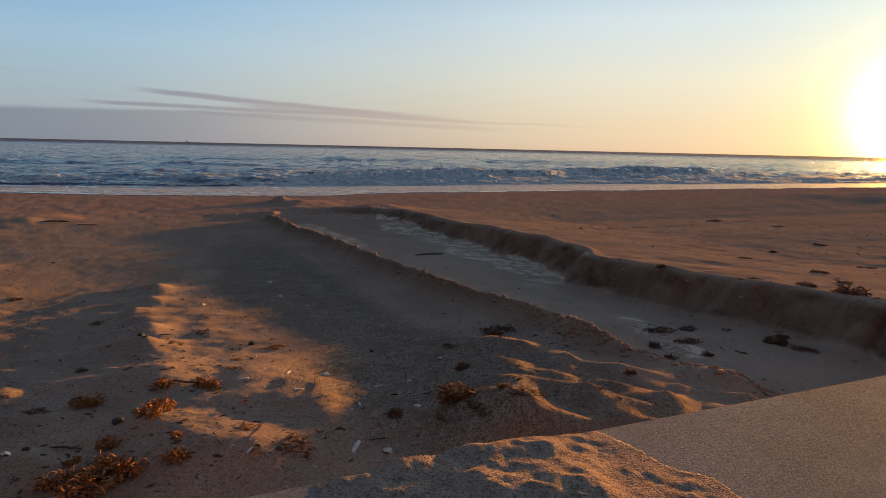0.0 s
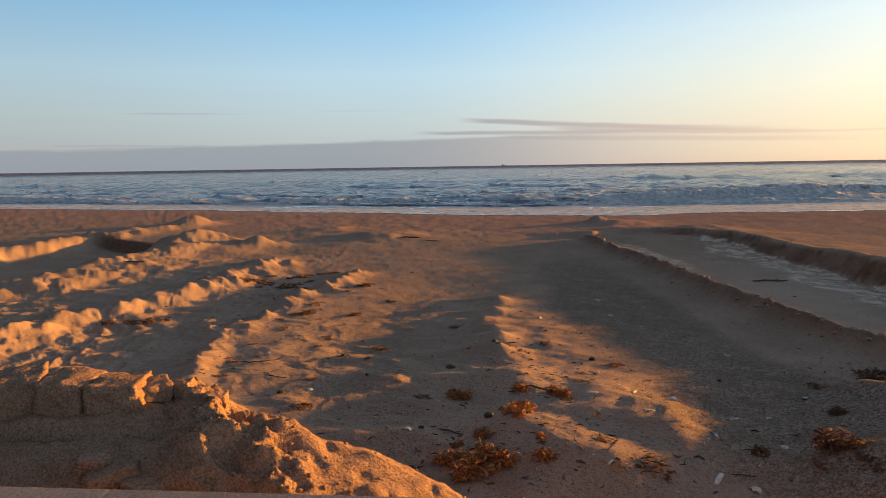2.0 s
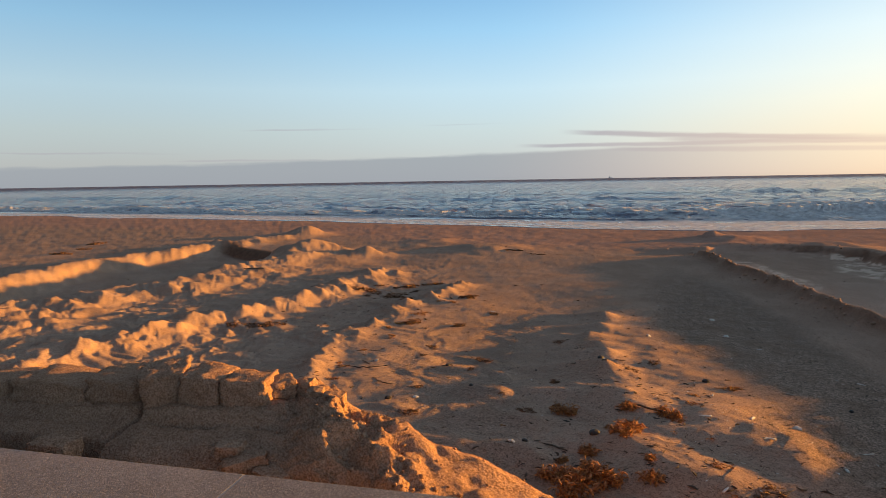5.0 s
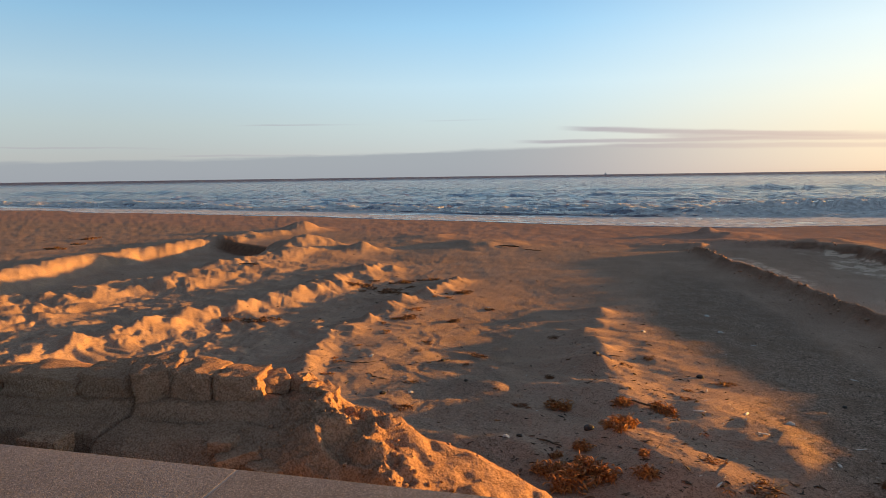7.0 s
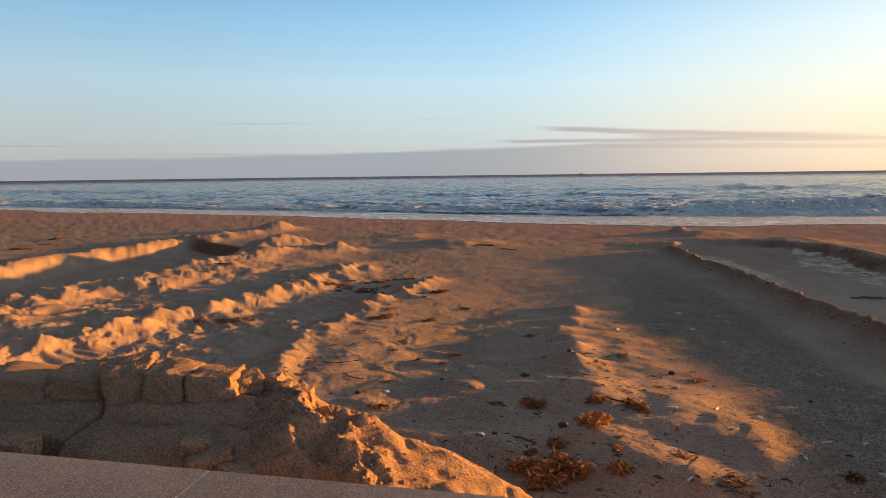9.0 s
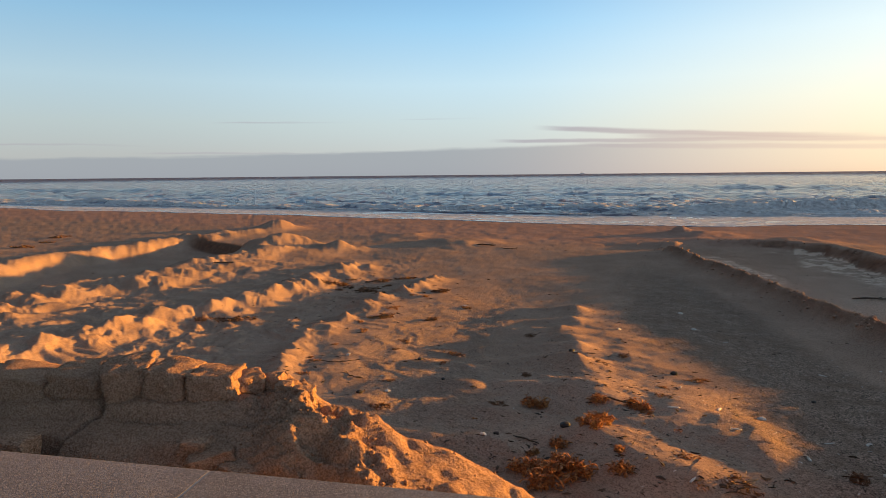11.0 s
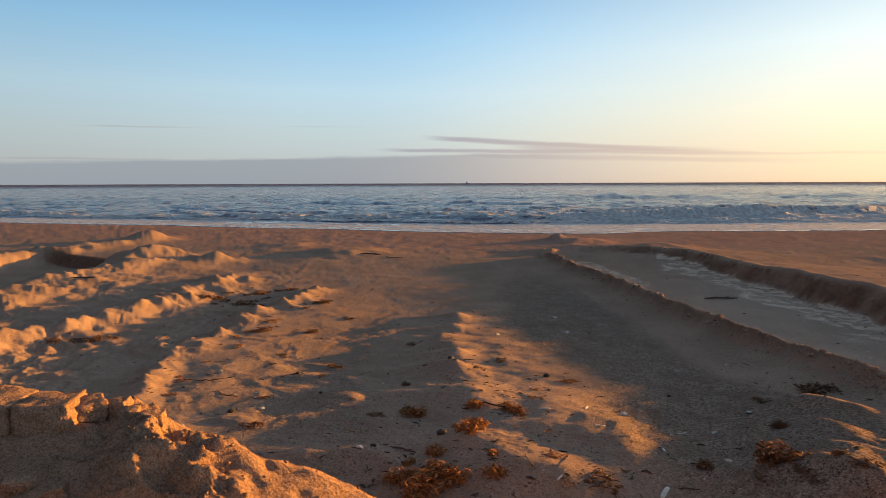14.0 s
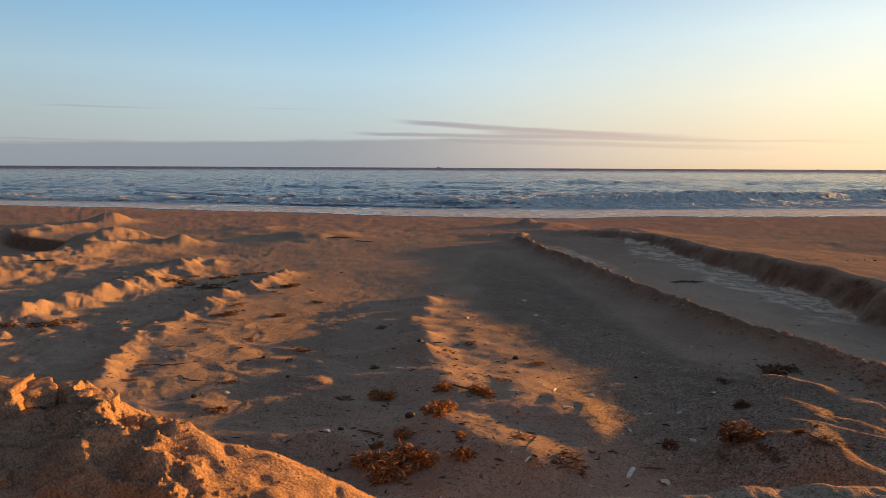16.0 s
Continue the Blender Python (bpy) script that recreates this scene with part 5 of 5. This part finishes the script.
def scatter_slivers(name, X, Y, Z, length, material):
    """Bent three-sided bits of stalk and frond."""
    n = len(X)
    turn, bend = rng.uniform(0, 6.283, n), rng.normal(0, 0.35, n)
    wide = length * rng.uniform(0.07, 0.24, n)
    V_, F_ = np.zeros((n, 9, 3)), []
    for i, (s_, w_) in enumerate(((-0.5, 0.5), (0.0, 1.0), (0.5, 0.3))):
        for j in range(3):
            a_ = 2.094 * j
            lx, ly = s_ * length, bend * length * (s_ * s_ - 0.1) * 2 + w_ * wide * math.cos(a_)
            V_[:, i * 3 + j, 0] = lx * np.cos(turn) - ly * np.sin(turn)
            V_[:, i * 3 + j, 1] = lx * np.sin(turn) + ly * np.cos(turn)
            V_[:, i * 3 + j, 2] = w_ * wide * (0.45 * math.sin(a_) + 0.45) + np.abs(bend) * length * 0.25 * (s_ > 0)
    for i in range(2):
        for j in range(3):
            k = (j + 1) % 3
            F_.append((i * 3 + j, i * 3 + k, i * 3 + 3 + k, i * 3 + 3 + j))
    V_ += np.stack([X, Y, Z], -1)[:, None, :]
    quads = (np.array(F_)[None] + 9 * np.arange(n)[:, None, None]).reshape(-1, 4)
    me = bpy.data.meshes.new(name)
    me.from_pydata(V_.reshape(-1, 3).tolist(), [], quads.tolist())
    me.materials.append(material)
    return new(name, me)


def spots(*groups):
    xs, ys = zip(*groups)
    X, Y = np.concatenate(xs), np.concatenate(ys)
    keep = to_uv(X, Y)[1] > 1.0
    X, Y = X[keep], Y[keep]
    return X, Y, beach(X, Y)[0]


def cloud(x, y, rx, ry, count):
    return rng.normal(x, rx, count), rng.normal(y, ry, count)


def lane(x0, x1, y0, y1, count):
    return rng.uniform(x0, x1, count), rng.uniform(y0, y1, count)


TIDE_LINE = [(1.7, 14.7), (3.7, 16.5), (5.4, 17.3), (7.8, 18.8), (9.5, 20.4)]
X, Y, Z = spots(cloud(-8.7, 8.8, 0.8, 0.9, 900), cloud(-8.2, 5.4, 0.5, 0.35, 220), cloud(-7.6, 7.4, 0.7, 1.2, 700), near_line(RIDGE_MID, 800, 0.1, 0.4), near_line(RIDGE_WEED, 650, 0.25, 0.4),
                near_line(BERM, 170, -0.45, 0.22), lane(-7, 1.5, 3.2, 12, 1500), near_line(BERM, 170, 0.8, 0.5), lane(3.5, 9, 7.5, 17, 240), cloud(-9.9, 16.3, 1.5, 0.12, 160),
                cloud(-24, 9.5, 2.0, 0.7, 200), lane(-22, -8, 4, 17, 420), cloud(2.3, 6.7, 0.6, 0.5, 120), cloud(0.33, 6.7, 0.35, 0.25, 110), cloud(-2.1, 3.7, 0.7, 0.35, 420), cloud(-0.1, 4.4, 0.6, 0.3, 120),
                near_line(TIDE_LINE, 260, 0.0, 0.10), lane(3, 14, 8, 20, 420), lane(-6, 1, 12, 19, 160))
length = 0.008 + 0.055 * rng.random(len(X)) ** 4 + 0.03 * rng.random(len(X)) * (Y > 12) * (X > 1)
tagged(scatter_slivers("weed_litter", X, Y, Z, length, LITTER), "dark bits of dried weed strewn over sand", "weed litter", kind="stuff")

X, Y, Z = spots(lane(-5.5, 1.2, 4.0, 12.5, 5200), near_line(RIDGE_MID, 900, 0.5, 0.4), lane(-7.0, -2.5, 4.0, 11, 1700))
grit_here = beach(X, Y)[2]
keep = rng.random(len(X)) < 0.12 + 0.88 * grit_here
X, Y, Z = X[keep], Y[keep], Z[keep]
size = 0.0025 + 0.007 * rng.random(len(X)) ** 3
tagged(scatter_blobs("small_stone_scatter", X, Y, Z + 0.2 * size, size, STONES, 0.7), "coarse grit and tiny stones in the sand", "grit", kind="stuff")
# crumbled lumps along the berm and under the bank
BX, BY, BZ = spots(near_line(BERM, 900, 0.0, 0.075), near_line(BERM, 420, 0.10, 0.22), near_line(BANK, 240, -0.45, 0.22))
lump = 0.007 + 0.036 * rng.random(len(BX)) ** 3
tagged(scatter_blobs("sand_lump_scatter", BX, BY, BZ, lump, SAND, 0.6), "crumbled lumps of sand along the berm", "sand crumbs", kind="stuff")
X, Y, Z = spots(lane(-6.5, 1.5, 3.3, 11, 330), near_line(RIDGE_MID, 130, 0.6, 0.4), cloud(-0.9, 4.5, 0.6, 0.6, 70))
tagged(scatter_slivers("shell_fragment_scatter", X, Y, Z, 0.008 + 0.030 * rng.random(len(X)) ** 2, SHELL), "pale broken shell fragments on the sand", "shell fragments", kind="stuff")


# ---- far out: vessels on the horizon ----
def vessel(name, x, y, size, label):
    hull_paint = plain_material("grey_hull", (0.50, 0.46, 0.46), (0.58, 0.54, 0.54), 0.2, 0.7)
    house_paint = plain_material("pale_superstructure", (0.70, 0.66, 0.64), (0.76, 0.72, 0.70), 0.2, 0.7)
    ship = new(name)
    ship.matrix_world = pose(x, y, SEA, 0, 0, 25) @ Matrix.Diagonal((size, size, size, 1))
    bm = bmesh.new()
    outline = [(-0.5, 0.07), (-0.42, 0.09), (0.3, 0.09), (0.5, 0.0), (0.3, -0.09), (-0.42, -0.09), (-0.5, -0.07)]
    low = [bm.verts.new((px * 0.93, py * 0.8, -0.02)) for px, py in outline]
    up = [bm.verts.new((px, py, 0.10 + 0.03 * (px > 0.4))) for px, py in outline]
    for i in range(len(outline)):
        k = (i + 1) % len(outline)
        bm.faces.new((low[i], low[k], up[k], up[i]))
    bm.faces.new(up), bm.faces.new(list(reversed(low)))
    part("hull", bm, hull_paint, ship, flat=True)
    for label_, x0, x1, half, z0, z1 in (("deckhouse", -0.40, -0.16, 0.07, 0.10, 0.26), ("bridge", -0.34, -0.2, 0.06, 0.26, 0.34), ("deck_cargo", 0.0, 0.22, 0.06, 0.10, 0.17), ("funnel", -0.3, -0.25, 0.02, 0.34, 0.44)):
        bm = bmesh.new()
        bmesh.ops.create_cube(bm, size=1.0, matrix=Matrix.LocRotScale(((x0 + x1) / 2, 0, (z0 + z1) / 2), None, (x1 - x0, 2 * half, z1 - z0)))
        bmesh.ops.bevel(bm, geom=bm.edges[:], offset=0.006, segments=1, affect="EDGES")
        part(label_, bm, house_paint, ship, flat=True)
    for px, top_z in ((-0.2, 0.56), (0.12, 0.42)):
        bm = bmesh.new()
        bmesh.ops.create_cone(bm, cap_ends=True, segments=8, radius1=0.016, radius2=0.008, depth=top_z - 0.1, matrix=Matrix.Translation((px, 0, (top_z + 0.1) / 2)))
        part("mast", bm, house_paint, ship)
    tagged(ship, label, "ship", "vessels on the horizon")


vessel("ship", -1340, 3210, 24, "pale grey ship far off on the horizon")
vessel("ship", 590, 3900, 12, "faint grey ship low on the horizon")
